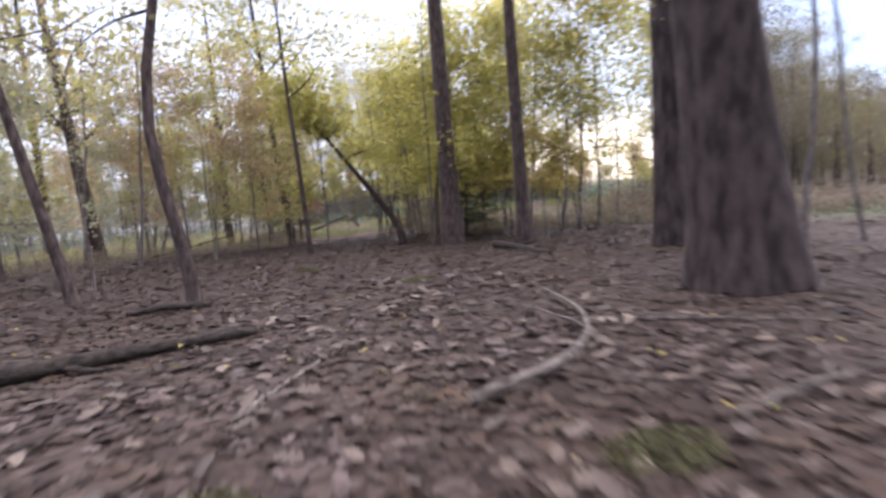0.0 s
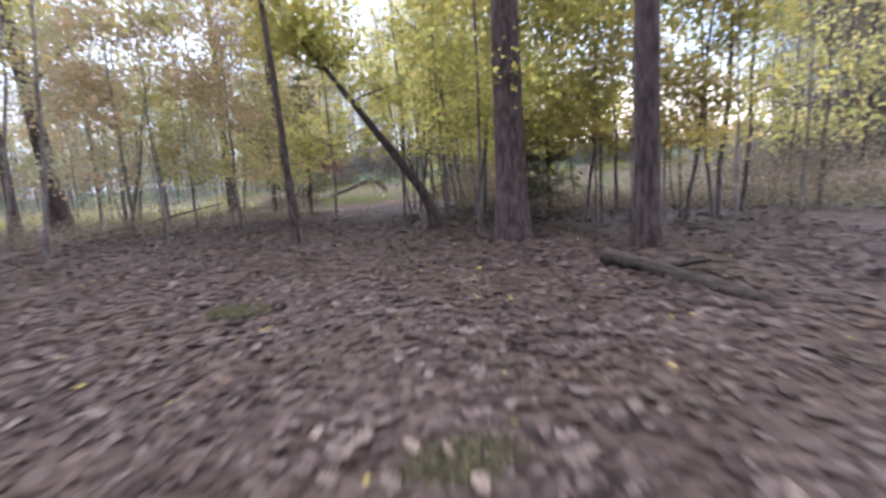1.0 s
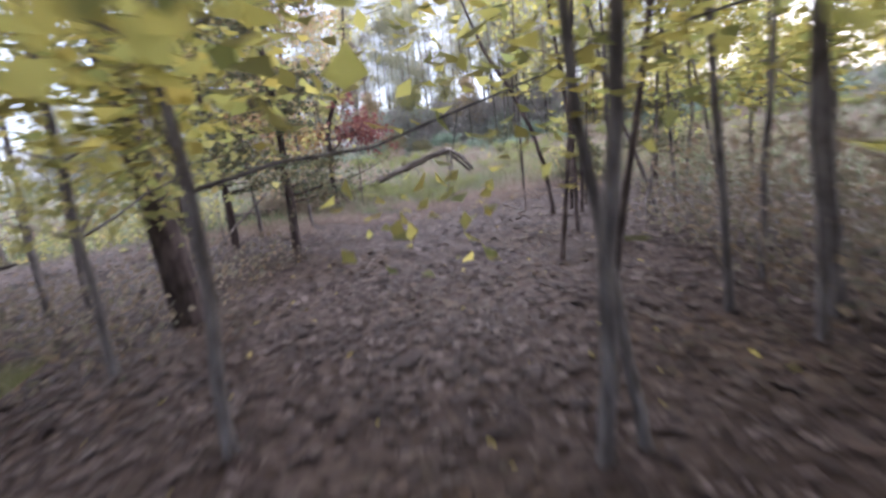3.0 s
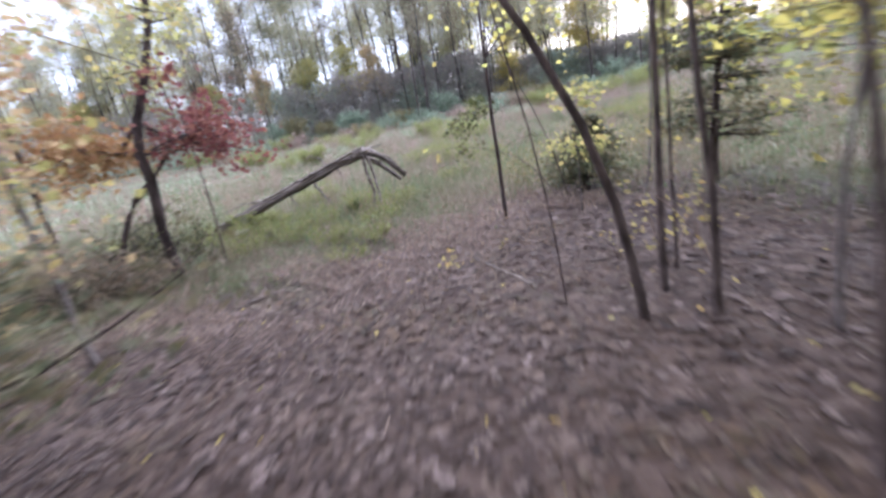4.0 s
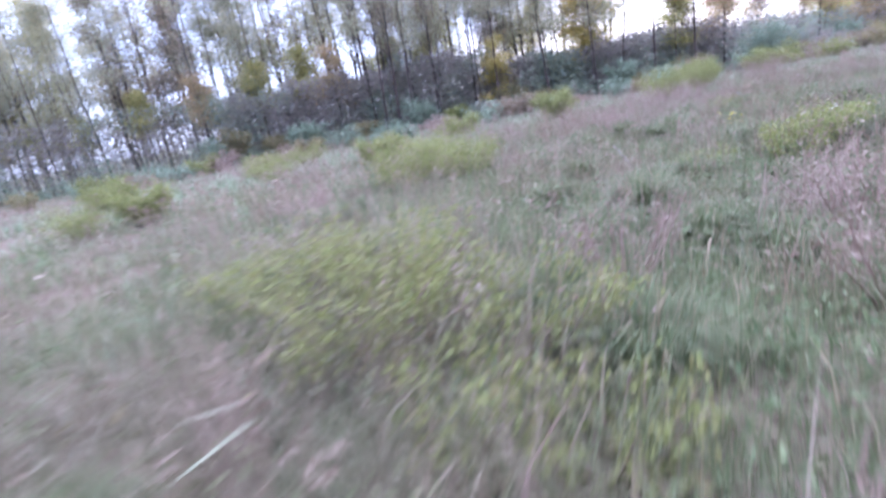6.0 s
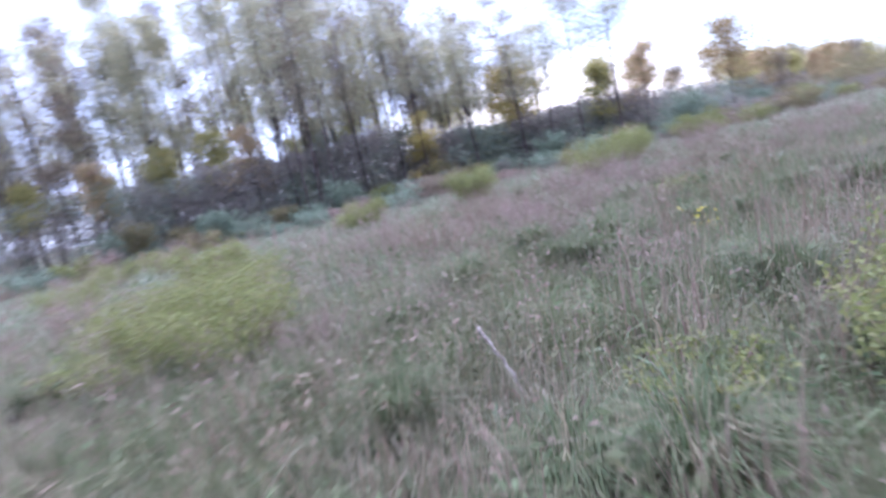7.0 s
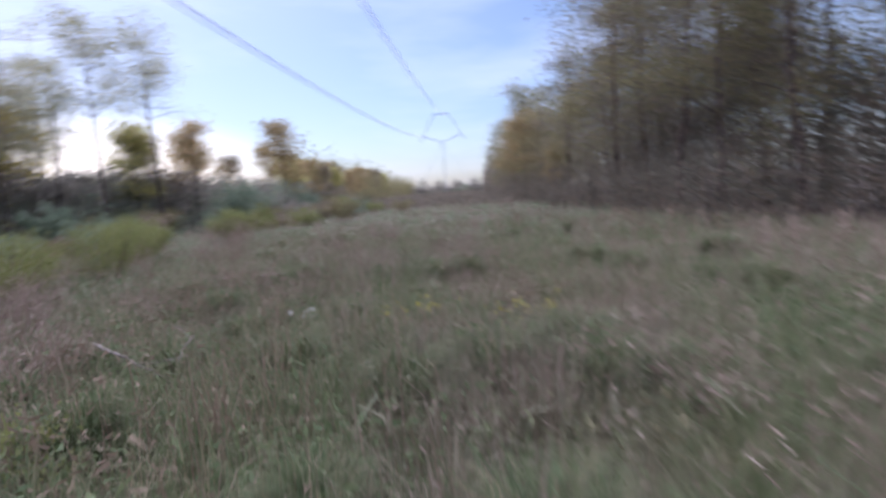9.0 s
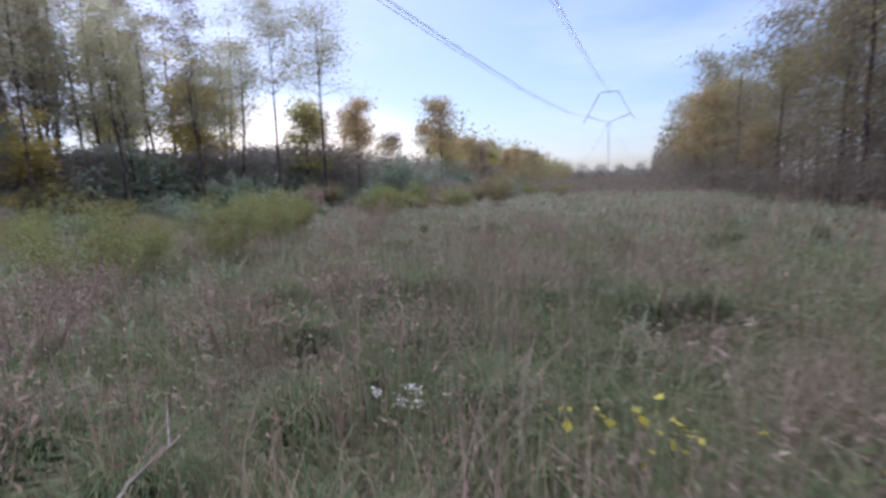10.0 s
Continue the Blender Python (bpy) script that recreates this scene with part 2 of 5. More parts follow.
DRY = leafy("dried_weeds", ((0.198, 0.141, 0.114), (0.252, 0.194, 0.162), (0.153, 0.106, 0.0859), (0.306, 0.256, 0.21)), 0.2,
            patch=((0.18, 0.128, 0.095), (0.216, 0.165, 0.12), (0.144, 0.108, 0.078)), patch_scale=0.3)
WHITE = leafy("whitish_petals", ((0.6, 0.6, 0.58), (0.5, 0.48, 0.45)), 0.2)
# Pylon and wire greys are lifted; distance haze is put into them.
STEEL = plain("galvanised_steel", (0.42, 0.44, 0.47), 0.55, 0.3)
WIRE = plain("aluminium_wire", (0.4, 0.41, 0.43), 0.5, 0.3)


def ground_material():
    m, nd, lk, p = nodes_of("leaf_litter_and_meadow_soil")
    g = nd.new("ShaderNodeNewGeometry")
    dot = nd.new("ShaderNodeVectorMath")
    dot.operation = "DOT_PRODUCT"
    lk.new(g.outputs["Position"], dot.inputs[0])
    dot.inputs[1].default_value = (-0.447, 0.894, 0)
    n0 = noise_tex(nd, lk, 0.6, 4)
    add = nd.new("ShaderNodeMath")
    add.operation = "MULTIPLY_ADD"
    add.inputs[1].default_value = 5.0
    lk.new(n0.outputs[0], add.inputs[0])
    lk.new(dot.outputs["Value"], add.inputs[2])
    xyz = nd.new("ShaderNodeSeparateXYZ")
    lk.new(g.outputs["Position"], xyz.inputs[0])
    widen = nd.new("ShaderNodeMapRange")
    widen.inputs["From Min"].default_value, widen.inputs["From Max"].default_value, widen.inputs["To Max"].default_value = 5, 16, 4.2
    lk.new(xyz.outputs["X"], widen.inputs["Value"])
    both = nd.new("ShaderNodeMath")
    lk.new(add.outputs[0], both.inputs[0])
    lk.new(widen.outputs[0], both.inputs[1])
    edge = nd.new("ShaderNodeMapRange")
    edge.inputs["From Min"].default_value, edge.inputs["From Max"].default_value = 27.6, 31.0
    lk.new(both.outputs[0], edge.inputs["Value"])
    # an open bay of the meadow beside the wood
    lean = nd.new("ShaderNodeVectorMath")
    lean.operation = "DOT_PRODUCT"
    lk.new(g.outputs["Position"], lean.inputs[0])
    lean.inputs[1].default_value = (1, 0.33, 0)
    frayed = nd.new("ShaderNodeMath")
    frayed.operation = "MULTIPLY_ADD"
    frayed.inputs[1].default_value = 2.0
    lk.new(n0.outputs[0], frayed.inputs[0])
    lk.new(lean.outputs["Value"], frayed.inputs[2])
    bay = nd.new("ShaderNodeMapRange")
    bay.inputs["From Min"].default_value, bay.inputs["From Max"].default_value = 13.9, 15.2
    lk.new(frayed.outputs[0], bay.inputs["Value"])
    close = nd.new("ShaderNodeMapRange")
    close.inputs["From Min"].default_value, close.inputs["From Max"].default_value, close.inputs["To Min"].default_value, close.inputs["To Max"].default_value = 14, 17, 1, 0
    lk.new(xyz.outputs["X"], close.inputs["Value"])
    inside = nd.new("ShaderNodeMath")
    inside.operation = "MULTIPLY"
    lk.new(bay.outputs[0], inside.inputs[0])
    lk.new(close.outputs[0], inside.inputs[1])
    either = nd.new("ShaderNodeMath")
    either.operation = "MAXIMUM"
    lk.new(edge.outputs[0], either.inputs[0])
    lk.new(inside.outputs[0], either.inputs[1])
    v = nd.new("ShaderNodeTexVoronoi")
    v.inputs["Scale"].default_value = 11
    lk.new(g.outputs["Position"], v.inputs["Vector"])
    sp = nd.new("ShaderNodeSeparateColor")
    lk.new(v.outputs["Color"], sp.inputs[0])
    leaf = ramp(nd, ((0.0, (0.036, 0.025, 0.021)), (0.3, (0.052, 0.036, 0.031)), (0.6, (0.07, 0.051, 0.043)), (1.0, (0.094, 0.071, 0.06))))
    lk.new(sp.outputs[0], leaf.inputs[0])
    n1 = noise_tex(nd, lk, 0.9, 5)
    shade = ramp(nd, ((0.3, (0.62, 0.58, 0.55)), (0.7, (1, 1, 1))))
    lk.new(n1.outputs[0], shade.inputs[0])
    woods = mix(nd, lk, 1.0, leaf.outputs[0], shade.outputs[0], "MULTIPLY")
    n2 = noise_tex(nd, lk, 0.35, 5)
    n3 = noise_tex(nd, lk, 9, 6)
    # Meadow soil, darkened: the shade between grass blades is put into its colour.
    meadow = ramp(nd, ((0.36, (0.06, 0.072, 0.04)), (0.5, (0.085, 0.082, 0.052)), (0.62, (0.1, 0.08, 0.06))))
    lk.new(n2.outputs[0], meadow.inputs[0])
    f3 = ramp(nd, ((0.3, (0.55, 0.55, 0.5)), (0.7, (1.15, 1.15, 1.1))))
    lk.new(n3.outputs[0], f3.inputs[0])
    field = mix(nd, lk, 1.0, meadow.outputs[0], f3.outputs[0], "MULTIPLY")
    lk.new(mix(nd, lk, either.outputs[0], woods, field), p.inputs["Base Color"])
    p.inputs["Roughness"].default_value = 0.9
    p.inputs["Specular IOR Level"].default_value = 0.15
    b = nd.new("ShaderNodeBump")
    b.inputs["Strength"].default_value, b.inputs["Distance"].default_value = 0.8, 0.05
    lk.new(v.outputs["Distance"], b.inputs["Height"])
    lk.new(b.outputs[0], p.inputs["Normal"])
    return m


# ---- mesh tools ----
def gz(x, y):
    """Height of the ground."""
    near = 1.0 if abs(x) < 120 and abs(y) < 160 else 0.0
    fall = 0.03 * max(-0.447 * x + 0.894 * (y - 29.5) - 12, 0)
    dip = min(max((y - 18) / 14, 0), 1)
    return -min(fall, 1.1) - 0.22 * dip * dip * (3 - 2 * dip) + near * (0.10 * noise.noise((x * 0.22, y * 0.22, 3.0)) + 0.035 * noise.noise((x * 0.9, y * 0.9, 8.0)))


def edge_y(x):
    """The wood's edge beside the meadow."""
    return 29.5 + 0.5 * x


def bay_of(x, y):
    """How far a place lies inside the bay of meadow beside the wood (below 0: outside)."""
    return np.minimum(np.minimum(x + 0.33 * y - 13.8, 15.5 - x), y - 8.0)


def open_ground(x, y):
    """How far a place lies out in the meadow (below 0: in the wood)."""
    return np.maximum(y - (29.5 + 0.5 * x) + np.clip((x - 5) * 0.45, 0, 4.8), bay_of(x, y))


def mesh_of(name, verts, faces, material, smooth=False):
    me = bpy.data.meshes.new(name)
    verts = np.asarray(verts, dtype=np.float32)
    if isinstance(faces, np.ndarray):
        n, k = faces.shape
        me.vertices.add(len(verts))
        me.vertices.foreach_set("co", verts.ravel())
        me.loops.add(n * k)
        me.loops.foreach_set("vertex_index", faces.astype(np.int32).ravel())
        me.polygons.add(n)
        me.polygons.foreach_set("loop_start", np.arange(n, dtype=np.int32) * k)
        me.polygons.foreach_set("loop_total", np.full(n, k, dtype=np.int32))
        me.update(calc_edges=True)
        me.validate()
    else:
        me.from_pydata([tuple(map(float, v)) for v in verts], [], faces)
        me.update()
    me.materials.append(material)
    if smooth:
        me.polygons.foreach_set("use_smooth", [True] * len(me.polygons))
    return me


def part(name, mesh, parent, label="", kind=""):
    ob = new(name, mesh)
    ob.parent = parent
    return tagged(ob, label, kind=kind)


def tube(points, radii, sides=8, ridges=0.0, seed=0):
    """A tapered limb along points. Returns vertices and four-cornered faces."""
    pts, rad = np.asarray(points, float), np.asarray(radii, float)
    t = np.gradient(pts, axis=0)
    t /= np.linalg.norm(t, axis=1)[:, None] + 1e-9
    ref = np.where(np.abs(t[:, 2:3]) > 0.8, np.array([[1.0, 0, 0]]), np.array([[0, 0, 1.0]]))
    u = np.cross(t, ref)
    u /= np.linalg.norm(u, axis=1)[:, None] + 1e-9
    w = np.cross(t, u)
    a = np.linspace(0, 2 * np.pi, sides, endpoint=False)
    r = np.repeat(rad[:, None], sides, 1)
    if ridges:
        k = np.random.default_rng(seed)
        r = r * (1 + ridges * (np.sin(a * 5 + k.uniform(0, 6)) * 0.5 + k.normal(0, 0.5, sides))[None] * np.linspace(1, 0.5, len(pts))[:, None])
    v = pts[:, None] + r[..., None] * (np.cos(a)[None, :, None] * u[:, None] + np.sin(a)[None, :, None] * w[:, None])
    v = v.reshape(-1, 3)
    i = np.arange(len(pts) - 1)[:, None] * sides
    j = np.arange(sides)[None]
    f = np.stack([i + j, i + (j + 1) % sides, i + sides + (j + 1) % sides, i + sides + j], -1).reshape(-1, 4)
    return v, f


def blunt(points, radii):
    """A limb's course and radii, closed at both ends by a small rounded tip."""
    p, r = np.asarray(points, float), np.asarray(radii, float)
    d0, d1 = p[0] - p[1], p[-1] - p[-2]
    d0, d1 = d0 / np.linalg.norm(d0), d1 / np.linalg.norm(d1)
    p = np.concatenate([[p[0] + d0 * r[0] * 0.45, p[0] + d0 * r[0] * 0.3], p, [p[-1] + d1 * r[-1] * 0.3, p[-1] + d1 * r[-1] * 0.45]])
    return p, np.concatenate([[r[0] * 0.03, r[0] * 0.7], r, [r[-1] * 0.7, r[-1] * 0.03]])


def join(pieces):
    vs, fs, n = [], [], 0
    for v, f in pieces:
        vs.append(v)
        fs.append(f + n)
        n += len(v)
    return np.concatenate(vs), np.concatenate(fs)


def leaf_cloud(centres, size, k, flat=0.0, wide=0.36):
    """A folded four-cornered leaf at each centre. flat: 0 turns them anyhow, 1 lays them level."""
    n = len(centres)
    d = k.normal(size=(n, 3))
    d[:, 2] *= 1 - flat
    d /= np.linalg.norm(d, axis=1)[:, None] + 1e-9
    e = k.normal(size=(n, 3))
    e[:, 2] *= 1 - flat
    e = np.cross(d, e) if flat < 0.5 else np.cross(d, np.array([0, 0, 1.0]) + 0.35 * e)
    e /= np.linalg.norm(e, axis=1)[:, None] + 1e-9
    s = size * k.uniform(0.6, 1.35, n)[:, None]
    up = np.cross(d, e) * s * 0.16
    c = np.asarray(centres)
    if size >= 0.16 or size <= 0.05:  # small or distant leaves: one three-cornered face each
        w = wide * 1.25
        v = np.stack([c - d * s * 0.5 - e * s * w * 0.6, c + d * s * 0.6 + up, c - d * s * 0.35 + e * s * w], 1).reshape(-1, 3)
        return v, np.arange(3 * n).reshape(n, 3)
    v = np.stack([c - d * s * 0.5, c + e * s * wide + up, c + d * s * 0.5, c - e * s * wide + up], 1).reshape(-1, 3)
    return v, np.arange(4 * n).reshape(n, 4)


LOBES = ((-0.5, 0.0), (-0.22, 0.26), (0.0, 0.13), (0.2, 0.34), (0.5, 0.04), (0.22, -0.32), (0.02, -0.12), (-0.2, -0.28))


def lobed_leaves(centres, size, k):
    """Fallen oak leaves: eight-cornered, lobed and curled, lying nearly level."""
    n = len(centres)
    a = k.uniform(0, 2 * np.pi, n)
    d = np.stack([np.cos(a), np.sin(a), k.normal(0, 0.13, n)], 1)
    e = np.stack([-np.sin(a), np.cos(a), k.normal(0, 0.16, n)], 1)
    s = (size * k.uniform(0.45, 1.4, n))[:, None]
    curl = (k.normal(0.06, 0.14, n))[:, None]
    rise = np.array([0, 0, 1.0])
    v = np.stack([np.asarray(centres) + d * s * u + e * s * w * (0.8 + 0.2 * (q % 3)) + rise * s * curl * (abs(w) + u * u) for q, (u, w) in enumerate(LOBES)], 1)
    return v.reshape(-1, 3), np.arange(8 * n).reshape(n, 8)


def limb_path(start, direction, length, steps, k, droop=0.0, wander=0.25):
    d = np.array(direction, float)
    d /= np.linalg.norm(d)
    pts = [np.array(start, float)]
    for _ in range(steps):
        d = d + k.normal(0, wander, 3) * 0.5
        d[2] -= droop
        d /= np.linalg.norm(d)
        pts.append(pts[-1] + d * length / steps)
    return np.array(pts)


def build_tree(name, height, radius, bark_mat, leaf_mat, seed, bend=(0, 0), crown_from=0.4, spread=0.3, limbs=14, leaves=1500, leaf=0.11, flare=0.25, sides=10, wobble=0.02, curve=None, droop=0.0, clump=0.35, up=0.5, ridges=0.04, flat=0.3, limb_r=0.42, twigs=True):
    """A tapered trunk with limbs and twigs, and a crown of separate leaves round the twig ends."""
    k = np.random.default_rng(seed)
    root = new(name)
    z = np.concatenate([[-0.12, 0.0, 0.08, 0.2, 0.45, 0.9], np.linspace(1.5, height, max(6, int(height * 1.3)))])
    s = np.clip(z / height, 0, 1)
    px = bend[0] * s + wobble * height * 0.3 * np.cumsum(k.normal(0, 0.35, len(z))) * np.minimum(s * 4, 1)
    py = bend[1] * s + wobble * height * 0.3 * np.cumsum(k.normal(0, 0.35, len(z))) * np.minimum(s * 4, 1)
    if curve:
        cx, cy = curve(np.maximum(z, 0))
        px, py = px + cx, py + cy
    pts = np.stack([px, py, z], 1)
    rad = radius * ((1 - s) ** 0.8 * 0.92 + 0.05) * (1 + flare * np.exp(-np.maximum(z, 0) / (radius * 2.2)))
    pieces = [tube(pts, rad, sides, ridges, seed)]
    ends = []
    for q in range(limbs):
        h = k.uniform(crown_from, 0.97)
        i = np.searchsorted(s, h)
        i = min(max(i, 1), len(pts) - 1)
        at = pts[i]
        az = q * 2.4 + k.uniform(-0.5, 0.5)
        ln = height * spread * k.uniform(0.6, 1.1) * (1.15 - h * 0.75)
        path = limb_path(at, (math.cos(az), math.sin(az), up + k.uniform(-0.2, 0.3)), ln, 5, k, droop)
        r0 = max(rad[i] * limb_r, 0.006)
        pieces.append(tube(path, np.linspace(r0, r0 * 0.2, 6), 5))
        for _ in range(3):
            b = path[k.integers(2, 6)]
            tw = limb_path(b, (*k.normal(0, 1, 2), k.normal(0.2, 0.5)), ln * k.uniform(0.25, 0.5), 3, k, droop)
            if twigs:
                pieces.append(tube(tw, np.linspace(r0 * 0.3, r0 * 0.08, 4), 4))
            ends += [tw[1], tw[2], tw[3]]
        ends += [path[3], path[4], path[5]]
    v, f = join(pieces)
    part("trunk", mesh_of("trunk", v, f, bark_mat, True), root)
    if leaves and ends:
        ends = np.array(ends)
        c = ends[k.integers(0, len(ends), leaves)] + k.normal(0, 1, (leaves, 3)) * np.array([clump, clump, clump * 0.55])
        c = c[c[:, 2] > 0.25]
        v, f = leaf_cloud(c, leaf, k, flat)
        part("crown", mesh_of("crown", v, f, leaf_mat), root)
    return root


def put(ob, x, y, turn=0.0, s=1.0, sz=None):
    ob.matrix_basis = Matrix.LocRotScale((x, y, gz(x, y)), Euler((0, 0, turn)), (s, s, sz or s))
    return ob


def again(ob, x, y, turn=0.0, s=1.0, sz=None):
    m = Matrix.LocRotScale((x, y, gz(x, y)), Euler((0, 0, turn)), (s / ob.scale[0], s / ob.scale[1], (sz or s) / ob.scale[2]))
    return copy_thing(ob, m)


# ---- ground ----
def build_ground():
    xs = np.concatenate([[-2500, -900, -400, -200, -110, -70, -50], np.arange(-38, 60, 0.5), [62, 66, 72, 80, 92, 110, 140, 200, 400, 900, 2500]])
    ys = np.concatenate([[-2500, -900, -300, -120, -60, -30, -18], np.arange(-12, 70, 0.5), [72, 76, 82, 90, 100, 120, 160, 240, 450, 900, 2500]])
    v = [(x, y, gz(x, y)) for y in ys for x in xs]
    n = len(xs)
    i, j = np.meshgrid(np.arange(len(ys) - 1), np.arange(n - 1), indexing="ij")
    a = (i * n + j).ravel()
    ob = new("ground", mesh_of("ground", v, np.stack([a, a + 1, a + n + 1, a + n], 1), ground_material(), True))
    return tagged(ob, "woodland floor of brown leaf litter running into a rough meadow", "ground", kind="structure")


build_ground()

# ---- large trees of the wood ----
def wood_tree(label, x, y, height, radius, seed, bark_mat=BARK, leaf_mat=OLIVE, group="trunks of the wood", **kw):
    ob = build_tree("tree", height, radius, bark_mat, leaf_mat, seed, **kw)
    return tagged(put(ob, x, y), label, "tree", group)


wood_tree("massive old oak with a flared furrowed trunk on leaf litter", 3.62, 4.15, 19, 0.40, 1, BARK_BIG, flare=0.45, sides=32, crown_from=0.5, limbs=18, leaves=2800, leaf=0.26, clump=0.8, ridges=0.07, wobble=0.003, bend=(-1.5, 0.5))
wood_tree("thick dark oak trunk standing behind the old oak", 5.55, 8.0, 18, 0.29, 2, BARK_BIG, flare=0.35, sides=20, crown_from=0.5, limbs=16, leaves=2500, leaf=0.26, clump=0.8, wobble=0.003, ridges=0.05)
wood_tree("straight dark trunk with yellow leaves hanging before it", 2.45, 12.8, 17, 0.265, 3, leaf_mat=YELLOW, flare=0.3, sides=18, crown_from=0.45, limbs=14, leaves=1300, leaf=0.15, clump=0.7, wobble=0.003)
wood_tree("straight slender dark trunk among yellow foliage", 3.75, 10.9, 16, 0.17, 4, leaf_mat=YELLOW, flare=0.3, sides=16, crown_from=0.45, limbs=14, leaves=1200, leaf=0.15, clump=0.7, wobble=0.003)


# a bent young tree whose stem bows over the way
wood_tree("leaning bowed trunk of a young tree", 1.37, 15.6, 4.6, 0.125, 5, leaf_mat=YELLOW, flare=0.3, sides=14, crown_from=0.55, limbs=18, leaves=3400, leaf=0.12, wobble=0.004, spread=0.4, curve=lambda z: (-0.62 * (np.sqrt((z - 0.62) ** 2 + 0.08) + z - 0.62 - 0.06) / 2 - 0.1 * z, -0.06 * z))
wood_tree("crooked thin tree with a forked foot in the leaves", -2.12, 6.7, 9, 0.085, 6, flare=0.35, sides=12, crown_from=0.4, limbs=10, leaves=900, leaf=0.11, wobble=0.0, curve=lambda z: (-0.16 * (1 - np.cos(z * 1.3)), 0.05 * z))
wood_tree("thin leaning tree on the leafy wood floor", -4.15, 7.95, 10, 0.085, 7, flare=0.3, sides=12, crown_from=0.35, limbs=10, leaves=900, leaf=0.11, wobble=0.006, bend=(-1.9, 0.3))
wood_tree("dark straight trunk beside a cedar", -2.66, 20.68, 14, 0.15, 8, flare=0.3, sides=16, crown_from=0.42, limbs=16, leaves=4500, leaf=0.18, clump=0.7, wobble=0.004, bend=(-0.9, 0))
wood_tree("pale grey slim trunk", -1.36, 14.3, 10, 0.075, 9, BARK, flare=0.35, sides=12, crown_from=0.35, limbs=10, leaves=800, leaf=0.12, wobble=0.006, bend=(-0.4, 0))
wood_tree("tall trunk at the back of the wood", -10.6, 22.4, 15, 0.3, 10, flare=0.3, sides=14, crown_from=0.25, limbs=16, leaves=2000, leaf=0.15, wobble=0.005, bend=(-1.2, 0))
wood_tree("tall grey trunk at the wood's rim", -6.6, 27.2, 14, 0.2, 11, flare=0.3, sides=12, crown_from=0.3, limbs=14, leaves=1700, leaf=0.15, wobble=0.006)
wood_tree("grey trunk far in the wood", -13.1, 23.8, 15, 0.18, 12, flare=0.3, sides=12, crown_from=0.3, limbs=14, leaves=1700, leaf=0.15, wobble=0.006)

# stems of saplings at their places
STEMS = (
    (6.6, 6.4, 0.05), (7.3, 6.1, 0.035), (-7.5, 20.5, 0.06), (7.7, 9.8, 0.045), (6.1, 12.9, 0.05), (2.3, 15.9, 0.045), (0.74, 18.2, 0.04),
    (0.95, 18.3, 0.03), (-8.6, 17.3, 0.06), (-5.7, 14.1, 0.05), (-9.0, 23.2, 0.07), (-6.8, 21.6, 0.06), (5.7, 13.2, 0.04), (-9.6, 25.4, 0.08),
    (2.05, 13.8, 0.035), (2.6, 19.5, 0.045), (4.45, 13.9, 0.035), (4.95, 13.8, 0.035), (-4.7, 21.2, 0.045), (-4.45, 21.5, 0.035), (2.9, 18.0, 0.045),
    (2.6, 20.4, 0.03), (2.04, 19.8, 0.035), (-3.77, 22.7, 0.05), (1.95, 22.2, 0.025), (3.0, 24.0, 0.035), (3.43, 24.1, 0.028), (3.8, 23.5, 0.028),
    (3.5, 24.6, 0.035),
)
for i, (x, y, r) in enumerate(STEMS):
    k = np.random.default_rng(100 + i)
    wood_tree("slender grey sapling with few leaves", x, y, k.uniform(5.5, 8), r, 100 + i, bark_mat=BARK_YOUNG, leaf_mat=(YELLOW, OLIVE)[i % 2], group="saplings of the wood", flare=0.15, sides=7, crown_from=0.4, limbs=9, leaves=520, leaf=0.10, wobble=0.05, bend=(k.normal(0, 0.5), k.normal(0, 0.4)), spread=0.2)

# the clump of stems beside the way out of the wood
def lean_curve(c):
    return lambda z: (c * np.minimum(z, 3.0) ** 2 + 2.4 * c * np.maximum(z - 3.0, 0), 0.1 * z)


for i, (x, y, r, bx, cv) in enumerate((
    (1.15, 21.75, 0.036, 0.8, 0.0), (1.62, 23.27, 0.038, 0.3, -0.035), (1.55, 25.1, 0.05, 0.0, -0.12), (1.95, 25.5, 0.042, 0.5, 0.0), (2.02, 24.9, 0.042, 0.2, -0.015),
    (1.26, 20.08, 0.042, 0.9, 0.0), (1.12, 25.6, 0.011, -0.2, -0.02), (2.4, 28.9, 0.01, -0.6, -0.09), (2.3, 25.9, 0.02, 0.8, 0.0))):
    wood_tree("slim dark stem of a clump at the wood's edge", x, y, 6.5 + 0.3 * (i % 4), r * 0.86, 200 + i, leaf_mat=YELLOW, group="stems at the wood's edge", flare=0.2, sides=8, crown_from=0.4, limbs=9, leaves=520, leaf=0.11, wobble=0.03, bend=(bx, 0.2), spread=0.2, curve=lean_curve(cv))

sap = build_tree("sapling", 6.0, 0.032, BARK, YELLOW, 230, bend=(0.1, 0.1), crown_from=0.2, limbs=16, leaves=900, leaf=0.09, flare=0.2, sides=8, wobble=0.012, spread=0.2, flat=0.4)
tagged(put(sap, 1.37, 28.75), "straight sapling with sparse yellowing leaves at the meadow's edge", "sapling")

# a dark-leaved spray that hangs from the sapling towards the meadow
k = np.random.default_rng(236)
drop = np.array([(0.0, 0.02, 1.55), (-0.14, 0.05, 1.5), (-0.3, 0.1, 1.33), (-0.42, 0.14, 1.14), (-0.48, 0.16, 1.0)])
v, f = tube(drop, np.linspace(0.004, 0.002, 5), 6)
part("branch", mesh_of("branch", v, f, BARK, True), sap)
